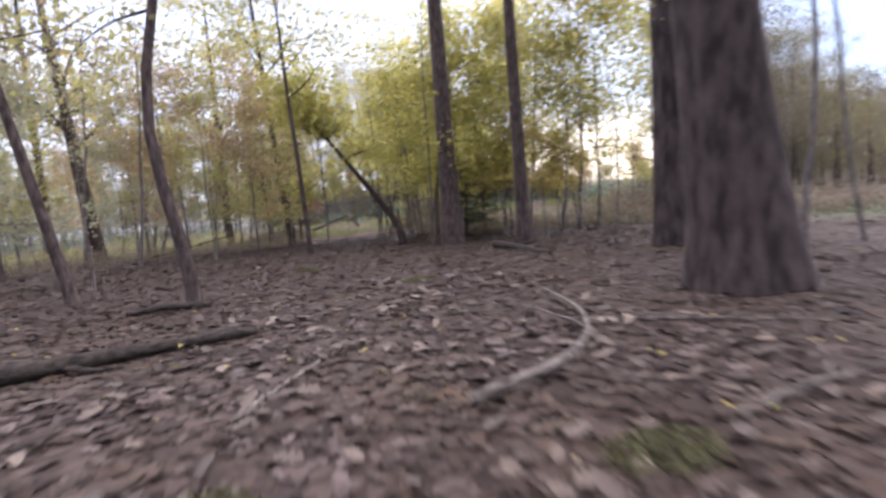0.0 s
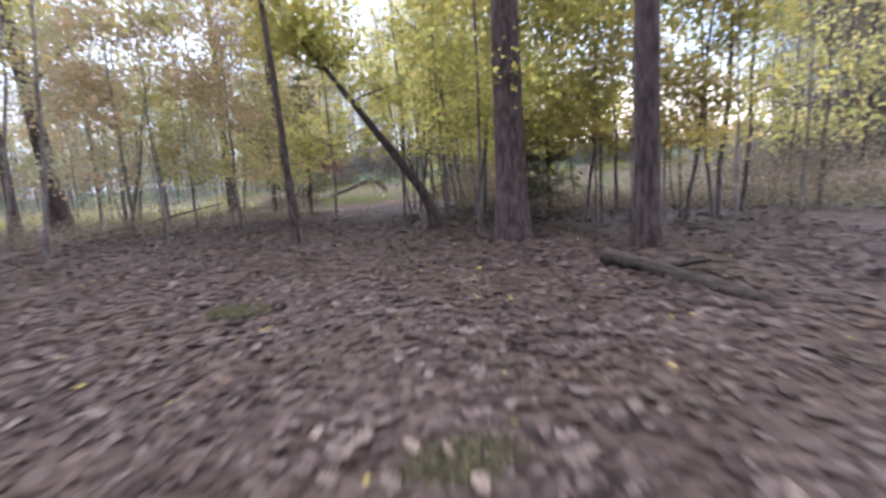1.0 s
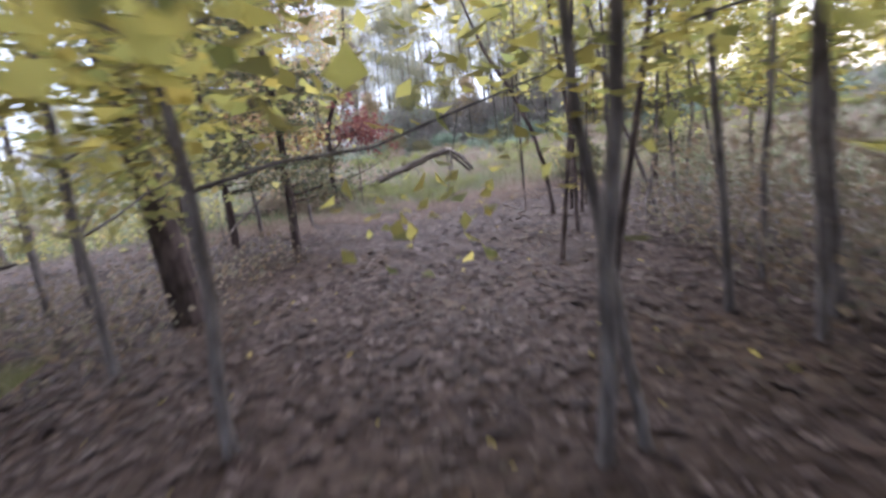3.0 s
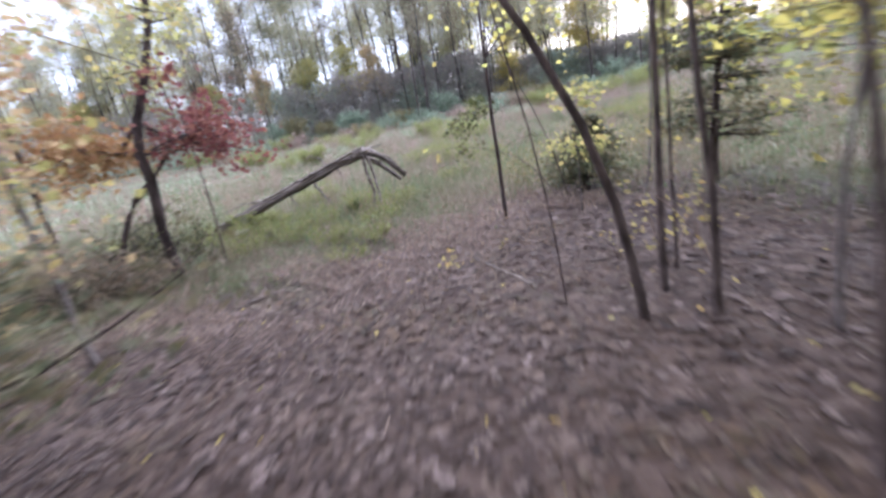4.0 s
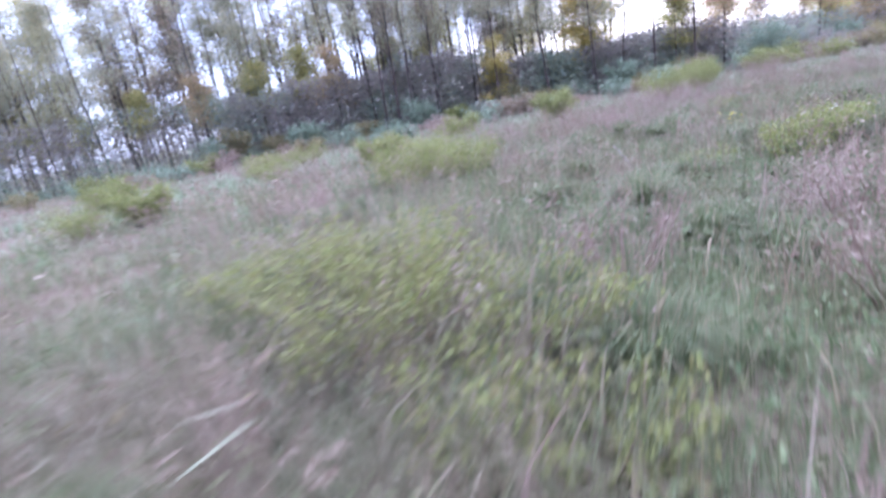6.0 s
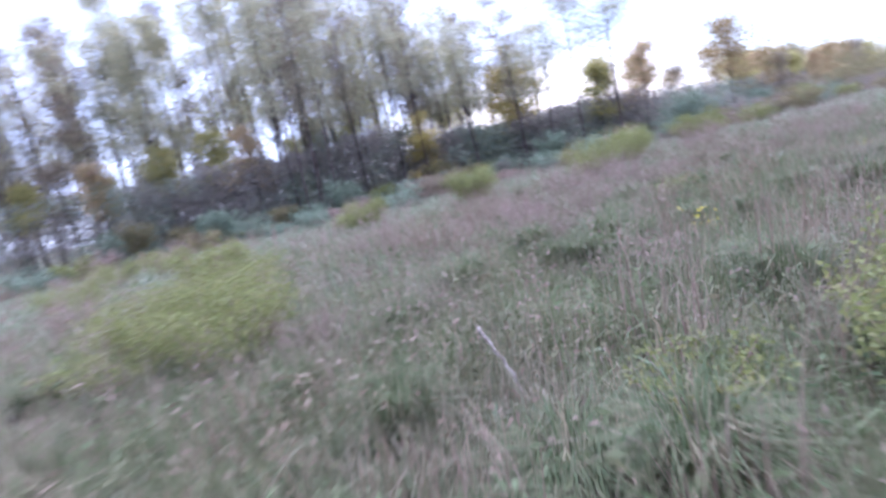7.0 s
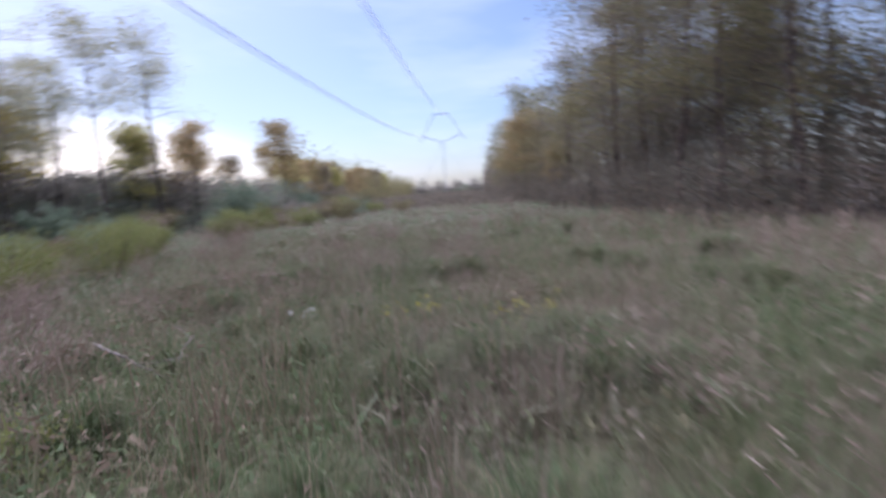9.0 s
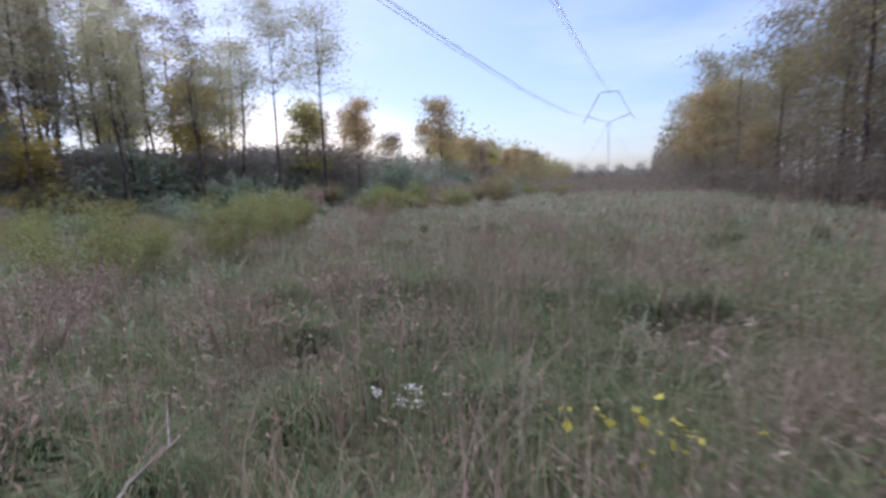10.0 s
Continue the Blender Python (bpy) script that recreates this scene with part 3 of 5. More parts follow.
upper = np.array([(0.0, 0.0, 1.62), (-0.1, 0.1, 1.62), (-0.22, 0.2, 1.57), (-0.35, 0.3, 1.48), (-0.45, 0.35, 1.38)])
v, f = tube(upper, np.linspace(0.006, 0.002, 5), 6)
bough = part("branch", mesh_of("branch", v, f, BARK, True), sap)
c = np.concatenate([drop[k.integers(1, 5, 70)], upper[k.integers(1, 5, 150)]]) + k.normal(0, 1, (220, 3)) * (0.11, 0.1, 0.08)
v, f = leaf_cloud(c, 0.06, k, 0.3)
part("leaf_spray", mesh_of("leaf_spray", v, f, DARKLEAF), bough, "dark olive leaf spray", "stuff")

# crooked young maple at the meadow's edge
def crooked_maple(x, y):
    k = np.random.default_rng(231)
    root = new("maple_tree")
    course = ((0, 0, -0.1), (0.0, 0.02, 0.3), (-0.02, 0.05, 0.77), (0.06, 0.1, 1.52), (0.0, 0.14, 1.89), (0.09, 0.2, 2.37), (0.35, 0.28, 2.91), (0.62, 0.35, 3.6), (0.8, 0.4, 4.6), (0.95, 0.5, 5.8))
    main = np.array(course) + k.normal(0, 0.01, (10, 3))
    v, f = tube(main, (0.1, 0.085, 0.075, 0.08, 0.07, 0.065, 0.058, 0.05, 0.035, 0.015), 12, 0.06, 5)
    part("trunk", mesh_of("trunk", v, f, BARK_BIG, True), root)
    sprays = {"crimson_crown": (RED, 950, []), "orange_spray": (COPPER, 900, []), "upper_crown": (OLIVE, 1500, [])}
    arms = [(3, ((-0.25, 0.05, 1.28), (-0.43, 0.05, 1.05), (-0.65, 0, 0.6), (-0.78, -0.1, -0.05)), 0.05, None)]
    for q in range(9):
        arms.append((3 + q % 3, tuple((0.2 + u * k.uniform(0.8, 1.45), 0.2 + u * k.normal(0.1, 0.35), 1.95 + u * k.uniform(-0.35, 0.5)) for u in (0.25, 0.6, 1.0)), 0.016, "crimson_crown"))
    for q in range(7):
        arms.append((4 + q % 2, tuple((-0.1 - u * k.uniform(0.6, 1.2), 0.2 + u * k.normal(0.1, 0.3), 1.95 + u * k.uniform(-0.1, 0.35)) for u in (0.25, 0.6, 1.0)), 0.014, "orange_spray"))
    for q in range(12):
        b = main[6 + q % 4]
        arms.append((6 + q % 4, tuple(b + u * np.array((k.normal(-0.1, 0.8), k.normal(0, 0.7), k.uniform(0.0, 0.8))) for u in (0.3, 0.65, 1.0)), 0.016, "upper_crown"))
    for at, way, r, spray in arms:
        p = np.array([main[at], *way])
        v, f = tube(p, np.linspace(r, r * 0.35 if spray else r * 0.8, len(p)), 7)
        part("branch", mesh_of("branch", v, f, BARK, True), root)
        if spray:
            sprays[spray][2].extend([p[1], p[2], p[2], p[3], p[3], (p[2] + p[3]) / 2])
    for name, (mat, n, ends) in sprays.items():
        e = np.array(ends)
        c = e[k.integers(0, len(e), n)] + k.normal(0, 1, (n, 3)) * (0.22, 0.22, 0.16)
        v, f = leaf_cloud(c, 0.085, k, 0.3)
        part(name, mesh_of(name, v, f, mat), root)
    return tagged(put(root, x, y), "crooked forked maple with crimson and orange sprays at the meadow's edge", "tree")


crooked_maple(-3.66, 29.4)
ora = build_tree("maple_sapling", 4.0, 0.045, BARK, COPPER, 232, crown_from=0.3, limbs=12, leaves=1300, leaf=0.11, flare=0.2, sides=8, wobble=0.02, spread=0.3, clump=0.25, up=0.1)
tagged(put(ora, -5.3, 29.6), "young maple with dull orange leaves beside a crooked one", "tree")
spr = build_tree("maple_sapling", 2.9, 0.02, BARK, RED, 233, crown_from=0.45, limbs=6, leaves=200, leaf=0.11, flare=0.2, sides=6, wobble=0.02, spread=0.22, clump=0.2, up=0.0)
tagged(put(spr, -2.95, 29.5), "thin sapling with a spray of rust-red leaves", "tree")


# ---- red cedars ----
def cedar(x, y, height, width, seed, label, needles=7500):
    k = np.random.default_rng(seed)
    root = new("cedar_tree")
    z = np.linspace(-0.1, height, 12)
    trunk = np.stack([0.05 * np.sin(z * 1.1 + seed), 0.04 * np.cos(z), z], 1)
    pieces = [tube(trunk, np.linspace(0.075, 0.01, 12), 10, 0.05, seed)]
    centres = []
    for q in range(46):
        h = k.uniform(0.16, 0.98)
        az = q * 2.4 + k.uniform(-0.3, 0.3)
        ln = width * (1.05 - h * 0.8) * k.uniform(0.6, 1.1)
        path = limb_path((0, 0, h * height), (math.cos(az), math.sin(az), 0.18), ln, 5, k, droop=0.04, wander=0.18)
        pieces.append(tube(path, np.linspace(0.02, 0.004, 6), 5))
        m = int(needles / 46)
        u = k.uniform(0.25, 1.05, m)[:, None] * 5
        lo = np.clip(u.astype(int), 0, 4)
        c = path[lo[:, 0]] * (1 - (u - lo)) + path[lo[:, 0] + 1] * (u - lo)
        centres.append(c + k.normal(0, 1, (m, 3)) * np.array([0.16, 0.16, 0.07]) * (0.4 + ln * 0.5))
    v, f = join(pieces)
    part("trunk", mesh_of("trunk", v, f, BARK, True), root)
    v, f = leaf_cloud(np.concatenate(centres), 0.075, k, 0.35, 0.28)
    part("crown", mesh_of("crown", v, f, CEDAR), root)
    return tagged(put(root, x, y), label, "cedar")


cedar(-2.6, 23.5, 5.0, 1.7, 301, "dark red cedar with layered drooping boughs at the way's side")
cedar(-4.2, 24.6, 5.4, 1.8, 302, "dark red cedar behind another one")
cedar(4.6, 17.6, 2.4, 0.9, 304, "dark evergreen shrub beneath yellow foliage", 4000)
cedar(3.0, 29.6, 1.15, 0.85, 305, "low dark bushy cedar at the meadow's edge", 4500)
cedar(4.6, 28.6, 3.2, 1.2, 306, "dark bushy cedar at the meadow's edge", 4500)
cedar(3.6, 16.2, 2.6, 0.7, 307, "small dark cedar in the shade", 2500)

# ---- yellow understorey ----
TALL = [build_tree("understorey_tree", 6.5, 0.042, BARK_YOUNG, YELLOW, 400 + q, crown_from=0.16, limbs=24, leaves=4600, leaf=0.125, flare=0.2, sides=7, wobble=0.05, spread=0.34, clump=0.34, up=0.15, flat=0.5) for q in range(3)]
MIXED = [build_tree("understorey_tree", 7.5, 0.05, BARK_YOUNG, m, 410 + q, crown_from=0.1, limbs=24, leaves=5200, leaf=0.115, flare=0.2, sides=7, wobble=0.05, spread=0.26, clump=0.42, up=0.3) for q, m in enumerate((OLIVE, RUST, POPLAR))]
for ob in TALL:
    tagged(ob, "yellow-green understorey tree with layered leaf sprays", "tree", "understorey trees")
for ob in MIXED:
    tagged(ob, "thin understorey tree with olive and rusty leaves", "tree", "understorey trees")
first = set()


def plant(kinds, q, x, y, turn, s, sz=None):
    ob = kinds[q % len(kinds)]
    if ob.name in first:
        return again(ob, x, y, turn, s, sz)
    first.add(ob.name)
    return put(ob, x, y, turn, s, sz)


for q, (x, y, s) in enumerate(((1.9, 17.4, 1.0), (3.2, 15.2, 1.05), (4.4, 14.6, 0.95), (5.6, 15.8, 1.1), (3.9, 18.9, 1.1), (6.9, 13.4, 1.0), (7.9, 16.5, 1.1), (5.9, 19.3, 1.1), (2.3, 19.2, 0.9), (2.9, 14.3, 0.9), (5.0, 12.4, 0.95), (6.2, 13.2, 0.8), (7.4, 14.2, 0.85), (-1.1, 18.4, 0.9), (3.6, 17.4, 1.0), (4.9, 19.6, 1.0), (5.6, 17.2, 1.0), (2.8, 23.9, 0.8), (4.4, 22.3, 1.0), (8.6, 20.0, 1.0), (6.4, 22.5, 1.05), (5.2, 25.3, 1.0), (6.2, 27.5, 1.0))):
    if q not in (4, 6, 10, 12, 14, 15, 16, 19):
        plant(TALL, q, x, y, q * 1.7, s)
for q, (x, y, s) in enumerate(((-4.2, 25.8, 0.9), (-6.2, 18.2, 0.9), (-8.4, 20.6, 1.0), (-11.7, 19.4, 1.0), (-12.6, 26.4, 1.1), (-9.8, 14.6, 1.0), (-15.6, 20.3, 1.1), (-3.4, 26.6, 0.75), (-13.8, 12.8, 1.0), (-16.8, 16.2, 1.0), (-18.5, 24.2, 1.1), (-6.9, 10.7, 0.9))):
    plant(MIXED, q, x, y, q * 2.1, s)

for x, y, q, s in ((9.2, 14.2, 0, 0.85), (-3.4, 17.8, 1, 0.85), (-2.5, 19.4, 0, 0.7), (-5.2, 19.6, 0, 0.8)):
    plant(MIXED, q, x, y, x, s)

low_gold = build_tree("golden_sapling", 2.9, 0.025, BARK_YOUNG, GOLD, 440, crown_from=0.3, limbs=16, leaves=1300, leaf=0.11, flare=0.2, sides=7, wobble=0.03, spread=0.42, clump=0.22, up=0.0, flat=0.5)
tagged(put(low_gold, 4.95, 12.6), "small sapling with layered golden-orange leaves", "sapling", "golden saplings")
for x, y, s in ((5.7, 13.4, 0.9), (4.15, 13.5, 1.05)):
    again(low_gold, x, y, x * 2, s)

low_yellow = build_tree("yellow_sapling", 1.5, 0.012, BARK_YOUNG, OLIVE, 441, crown_from=0.42, limbs=11, leaves=300, leaf=0.085, flare=0.2, sides=6, wobble=0.04, spread=0.4, clump=0.15, up=0.2)
tagged(put(low_yellow, 2.4, 28.4), "low sapling with yellow-green leaves before dark brush", "sapling")

# bare whips filling the wood
WHIPS = [build_tree("whip", 4.5, 0.02, BARK_YOUNG, OLIVE, 500 + q, crown_from=0.5, limbs=7, leaves=240, leaf=0.1, flare=0.1, sides=5, wobble=0.08, spread=0.16) for q in range(4)]
for ob in WHIPS:
    tagged(ob, "thin bare whip of a young tree", "sapling", "whips of the wood")
k = np.random.default_rng(55)
n = 0
while n < 48:
    x, y = k.uniform(-18, 15), k.uniform(8, 29)
    if y > edge_y(x) - 0.5 or bay_of(x, y) > 0.2 or abs(x - 0.3) < 1.6 or (abs(x) < 4 and y < 14) or (-3.2 < x < 2.4 and y > 14):
        continue
    plant(WHIPS, n, x, y, k.uniform(0, 6.3), k.uniform(0.7, 1.3))
    n += 1

# ---- woods behind and at the sides ----
DEEP = [build_tree("woodland_tree", 15, 0.2, BARK, m, 520 + q, crown_from=0.3, limbs=16, leaves=2600, leaf=0.22, flare=0.3, sides=9, wobble=0.008, spread=0.28, clump=0.8) for q, m in enumerate((OLIVE, BROWN, YELLOW))]
for ob in DEEP:
    tagged(ob, "tall woodland tree with thinning autumn leaves", "tree", "deep wood")
for q in range(34):
    a = q * 2.399
    d = 14 + 1.3 * q ** 0.95
    x, y = 2 + d * math.cos(a), 4 + d * math.sin(a)
    if (6 < x < 34 and y > 4) or y > edge_y(x) - 6 or (abs(x) < 7 and y > 2):
        continue
    plant(DEEP, q, x, y, a, 0.85 + 0.3 * ((q * 7) % 5) / 5)

# Unseen trees added behind and beside the way; their crowns shade the wood floor.
for q, (x, y) in enumerate(((8.5, 1.5), (12.0, 7.0), (-10.0, 4.5), (-4.5, -7.0), (6.0, -8.0))):
    plant(DEEP, q, x, y, q * 1.1, 1.0)

# ---- the wood beyond the meadow's near side ----
RIM = [build_tree("edge_tree", 13, 0.11, BARK, m, 540 + q, crown_from=0.1, limbs=30, leaves=14000, leaf=0.105, flare=0.3, sides=8, wobble=0.03, spread=0.34, clump=0.62, up=0.55, limb_r=0.22, twigs=False) for q, m in enumerate((RIMBROWN, RIMLEAF, RIMBROWN, RIMLEAF))]
RIMFAR = [build_tree("edge_tree", 13, 0.16, BARK, m, 545 + q, crown_from=0.1, limbs=26, leaves=5000, leaf=0.175, flare=0.3, sides=6, wobble=0.03, spread=0.34, clump=0.65, up=0.55, limb_r=0.22, twigs=False) for q, m in enumerate((RIMBROWN, RIMLEAF, RIMBROWN, RIMLEAF))]
for kinds in (RIM, RIMFAR):
    for ob, what in zip(kinds, ("brown and olive", "dull olive", "dull brown", "grey-olive")):
        tagged(ob, "broad tree with " + what + " leaves along the meadow's edge", "tree", "wood's edge")
for q in range(52):
    x = 15 + q * 1.55
    row = q % 3
    if x < 26:
        continue
    plant(RIM if x < 42 else RIMFAR, q * 5 + row, x + row * 0.7, edge_y(x) - 5.0 - row * 3.2 + 0.8 * math.sin(q), q * 1.9, (0.7 + 0.5 * ((q * 11) % 7) / 7) * (1.15 if x < 40 else 0.85))

TALLRIM = [build_tree("edge_tree", 18, 0.11, BARK, m, 550 + q, crown_from=0.07, limbs=30, leaves=11000, leaf=0.1, flare=0.3, sides=8, wobble=0.03, spread=0.25, clump=0.55, up=0.8, limb_r=0.2) for q, m in enumerate((RIMLEAF, RIMBROWN))]
for ob, what in zip(TALLRIM, ("olive", "brown")):
    tagged(ob, "tall tree with open " + what + " foliage along the meadow's edge", "tree", "wood's edge")
for q, x in enumerate((27.5, 30.5, 34.0, 38.0, 44.0, 52.0)):
    plant(TALLRIM, q, x, edge_y(x) - 6.0 - 1.5 * (q % 3), q * 2.3, 0.95 - 0.03 * (q % 4))
gold = build_tree("golden_tree", 9, 0.12, BARK, AMBER, 555, crown_from=0.15, limbs=20, leaves=4200, leaf=0.2, flare=0.2, sides=7, wobble=0.01, spread=0.28, clump=0.55)
tagged(put(gold, 62, edge_y(62) - 3.5), "golden-orange tree at the meadow's edge", "tree", "wood's edge")
for x, s in ((72.0, 1.0), (50.0, 0.5)):
    again(gold, x, edge_y(x) - 4.0, x, s)

# ---- the tree line across the meadow ----
POP = [build_tree("poplar_tree", 20, 0.15, BARK, m, 560 + q, crown_from=cf, limbs=lm, leaves=lv, leaf=0.17, flare=0.2, sides=5, wobble=0.013, spread=sp, clump=cl, up=1.6, twigs=False, bend=(0.7 * (-1) ** q, 0.3)) for q, (m, cf, lm, lv, sp, cl) in enumerate((
    (POPLAR, 0.32, 24, 4600, 0.2, 0.6), (POPLAR, 0.42, 18, 2600, 0.2, 0.55), (OLIVE, 0.28, 24, 4400, 0.2, 0.6), (POPLAR, 0.45, 20, 3600, 0.22, 0.6), (BROWN, 0.36, 22, 3200, 0.19, 0.55), (POPLAR, 0.22, 26, 5200, 0.19, 0.65)))]
for ob in POP:
    tagged(ob, "tall slim tree with thin grey-green foliage in the far tree line", "tree", "far tree line")
LINE = ((-75, 96), (-45, 95), (-13.6, 91), (15, 84), (29, 81.5))


def along(line, u):
    seg = np.array(line, float)
    d = np.r_[0, np.cumsum(np.hypot(*np.diff(seg, axis=0).T))]
    return float(np.interp(u * d[-1], d, seg[:, 0])), float(np.interp(u * d[-1], d, seg[:, 1]))


k = np.random.default_rng(77)
for q in range(150):
    x, y = along(LINE, (q + k.uniform(-0.4, 0.4)) / 149)
    tall = float(np.interp(x, (-75, -45, -20, 0, 12, 20, 27, 40), (0.75, 0.95, 1.2, 1.4, 1.3, 1.0, 0.78, 0.55)))
    plant(POP, int(k.integers(0, 6)), x + k.normal(0, 1.0), y + k.uniform(0, 16), k.uniform(0, 6.3), k.uniform(0.8, 1.2), tall * k.uniform(0.78, 1.08))
for q in range(26):
    x, y = along(((4, 80), (18, 78), (27, 77)), q / 25)
    tall = float(np.interp(x, (6, 20, 27, 40), (1.1, 0.85, 0.7, 0.5)))
    plant(POP, (1, 3, 4, 1)[q % 4], x + k.normal(0, 0.8), y + k.uniform(0, 7), k.uniform(0, 6.3), k.uniform(0.6, 0.95), tall * k.uniform(0.7, 1.0))
ROUND = [build_tree("round_tree", 9, 0.14, BARK, m, 580 + q, crown_from=0.38, limbs=20, leaves=4200, leaf=0.19, flare=0.2, sides=7, wobble=0.01, spread=0.34, clump=0.55, up=0.55, twigs=False) for q, m in enumerate((RUST, AMBER, BROWN, OLIVE))]
for ob, what in zip(ROUND, ("rusty", "amber", "brown", "olive")):
    tagged(ob, "round-crowned tree with " + what + " leaves in the far tree line", "tree", "far tree line")
for q, (x, y, s) in enumerate(((37.3, 78.4, 0.95), (48.7, 79.4, 1.05), (44, 82, 0.7), (52, 82, 0.75), (56, 84.5, 0.7), (60, 86, 0.75), (66, 89, 0.7), (72, 92, 0.75), (80, 95, 0.7), (90, 101, 0.8), (34, 80, 0.85), (63, 90, 0.85), (69, 93, 0.8), (76, 97, 0.85), (84, 101, 0.85), (96, 107, 0.9), (104, 111, 0.9), (114, 116, 0.95), (126, 122, 1.0), (140, 129, 1.0), (41, 84, 0.9), (54, 87, 0.9))):
    plant(ROUND, q, x, y, q * 1.3, s)
for q in range(40):
    x, y = along(LINE, (q + k.uniform(-0.4, 0.4)) / 39)
    s = k.uniform(0.75, 1.15)
    if x > 13:
        continue
    plant(ROUND, (3, 2, 3, 0, 3)[q % 5], x + k.normal(0, 0.8), y - 1.5 + k.uniform(0, 9), k.uniform(0, 6.3), s * 0.85, s)
for x, y, s, m, sd, what in ((25.1, 82.5, 1.25, GOLD, 590, "dull golden"), (15, 80.5, 0.75, GOLD, 591, "pale golden"), (32.4, 78.6, 0.9, OLIVE, 592, "dark olive")):
    ob = build_tree("bright_tree", 9, 0.14, BARK, m, sd, crown_from=0.2, limbs=22, leaves=5000, leaf=0.19, flare=0.2, sides=7, wobble=0.01, spread=0.27, clump=0.6, up=0.5)
    tagged(put(ob, x, y, 0, s), "leafy " + what + " tree before the far tree line", "tree")
for x, y, s, sd in ((31.5, 74.5, 1.0, 595), (28.6, 76.0, 1.02, 596)):
    ob = build_tree("bare_tree", 14.5, 0.11, BARK, POPLAR, sd, crown_from=0.56, limbs=50, leaves=5500, leaf=0.13, flare=0.2, sides=8, wobble=0.006, spread=0.29, clump=0.5, up=0.5)
    tagged(put(ob, x, y, 0, s), "tall nearly bare tree with a pale rounded crown", "tree")


def leaf_band(name, line, count, depth, low, high, size, material, seed, label, mounds=0.5, stems=0, thick=0.04, fade=0.75):
    """Shrub growth along a line, of uneven height."""
    k = np.random.default_rng(seed)
    u = k.uniform(0, 1, count)
    seg = np.array(line, float)
    d = np.r_[0, np.cumsum(np.hypot(*np.diff(seg, axis=0).T))]
    x, y = np.interp(u * d[-1], d, seg[:, 0]), np.interp(u * d[-1], d, seg[:, 1])
    off = k.uniform(0, depth, count)
    y = y + off
    top = low + (high - low) * (0.5 + mounds * np.sin(x * 0.9 + seed) * np.sin(x * 0.37 + y * 0.3 + 1.3 * seed) + 0.25 * np.sin(x * 2.3))
    z = np.abs(k.uniform(0, 1, count) ** fade) * np.maximum(top, 0.3)
    z = z + np.array([gz(a, b) for a, b in zip(x, y)])
    c = np.stack([x, y, z], 1) + k.normal(0, 0.15, (count, 3))
    v, f = leaf_cloud(c, size, k)
    if stems:
        i = k.integers(0, count, stems)
        extra = [tube(np.array([[x[q], y[q], gz(x[q], y[q]) - 0.05], [x[q] + k.normal(0, 0.2), y[q], gz(x[q], y[q]) + top[q] * 0.6], [x[q] + k.normal(0, 0.5), y[q], gz(x[q], y[q]) + top[q] * 1.25]]), (thick, thick * 0.6, thick * 0.2), 4) for q in i]
        v2, f2 = join(extra)
        f2 = np.concatenate([f2[:, :3], f2[:, (0, 2, 3)]]) if f.shape[1] == 3 else f2
        v, f = np.concatenate([v, v2]), np.concatenate([f, f2 + len(v)])
    return tagged(new(name, mesh_of(name, v, f, material)), label, "shrubs", kind="stuff")


FAR = ((-80, 92), (-45, 91.5), (-13.6, 87.5), (15, 80), (26, 78.5), (38, 77), (48, 78.5), (60, 85), (80, 96), (120, 116), (235, 172))
leaf_band("thicket_beyond", FAR[7:], 30000, 9, 4.5, 9.5, 0.42, RIMLEAF, 607, "olive and brown trees far along the cleared strip", mounds=0.7)
for line, n, low, high, seed in ((FAR[:3], 50000, 6.8, 8.0, 601), (FAR[2:4], 60000, 6.2, 7.4, 621), (FAR[3:6], 60000, 4.5, 5.5, 622), (FAR[5:9], 52000, 3.7, 4.8, 623)):
    leaf_band("thicket", line, n, 11, low, high, 0.24, THICKET, seed, "dark grey-brown leafy thicket on a bank under the far tree line", stems=130)
leaf_band("young_growth", tuple((x, y + 2) for x, y in FAR[:4]), 26000, 12, 4, 9, 0.2, POPLAR, 609, "pale young growth between the far trees", mounds=0.6, stems=260, fade=1.3)
leaf_band("cross_thicket", ((215, 165), (240, 150), (262, 131)), 9000, 6, 2, 7, 0.7, THICKET, 610, "brown growth closing the cleared strip's far end", mounds=0.8)
leaf_band("strip_growth", ((50, 52), (60, 57), (95, 75), (160, 107), (240, 147)), 70000, 27, 0.2, 1.3, 0.22, RIMBROWN, 611, "low brown growth along the cleared strip", mounds=0.8)
leaf_band("grey_shrubs", tuple((x, y - 3.5) for x, y in FAR[:7]), 14000, 3.5, 0.4, 2.6, 0.2, BLUEGREEN, 602, "grey-green shrubs before the thicket", mounds=0.8)
leaf_band("rim_thicket", tuple((x, edge_y(x) - 5.6) for x in (23, 35, 60, 95)), 46000, 4.5, 0.8, 3.0, 0.1, RIMBROWN, 603, "brown undergrowth along the wood's edge", stems=200)
leaf_band("rim_growth", tuple((x, edge_y(x) - 10.5) for x in (24, 30, 38, 46)), 36000, 4, 3, 8, 0.14, RIMBROWN, 614, "brown growth inside the wood's edge", mounds=0.7, stems=80)
leaf_band("far_wood", ((95, 60), (160, 88), (260, 131)), 24000, 14, 1.5, 10, 0.6, RIMBROWN, 604, "brown wood far along the cleared strip", mounds=0.9)
leaf_band("brush", ((-30, 12.5), (-16, 21), (-6, 26.5)), 9000, 2.5, 0.2, 0.8, 0.08, OLIVE, 605, "low brush at the rim of the wood", stems=120, thick=0.01)
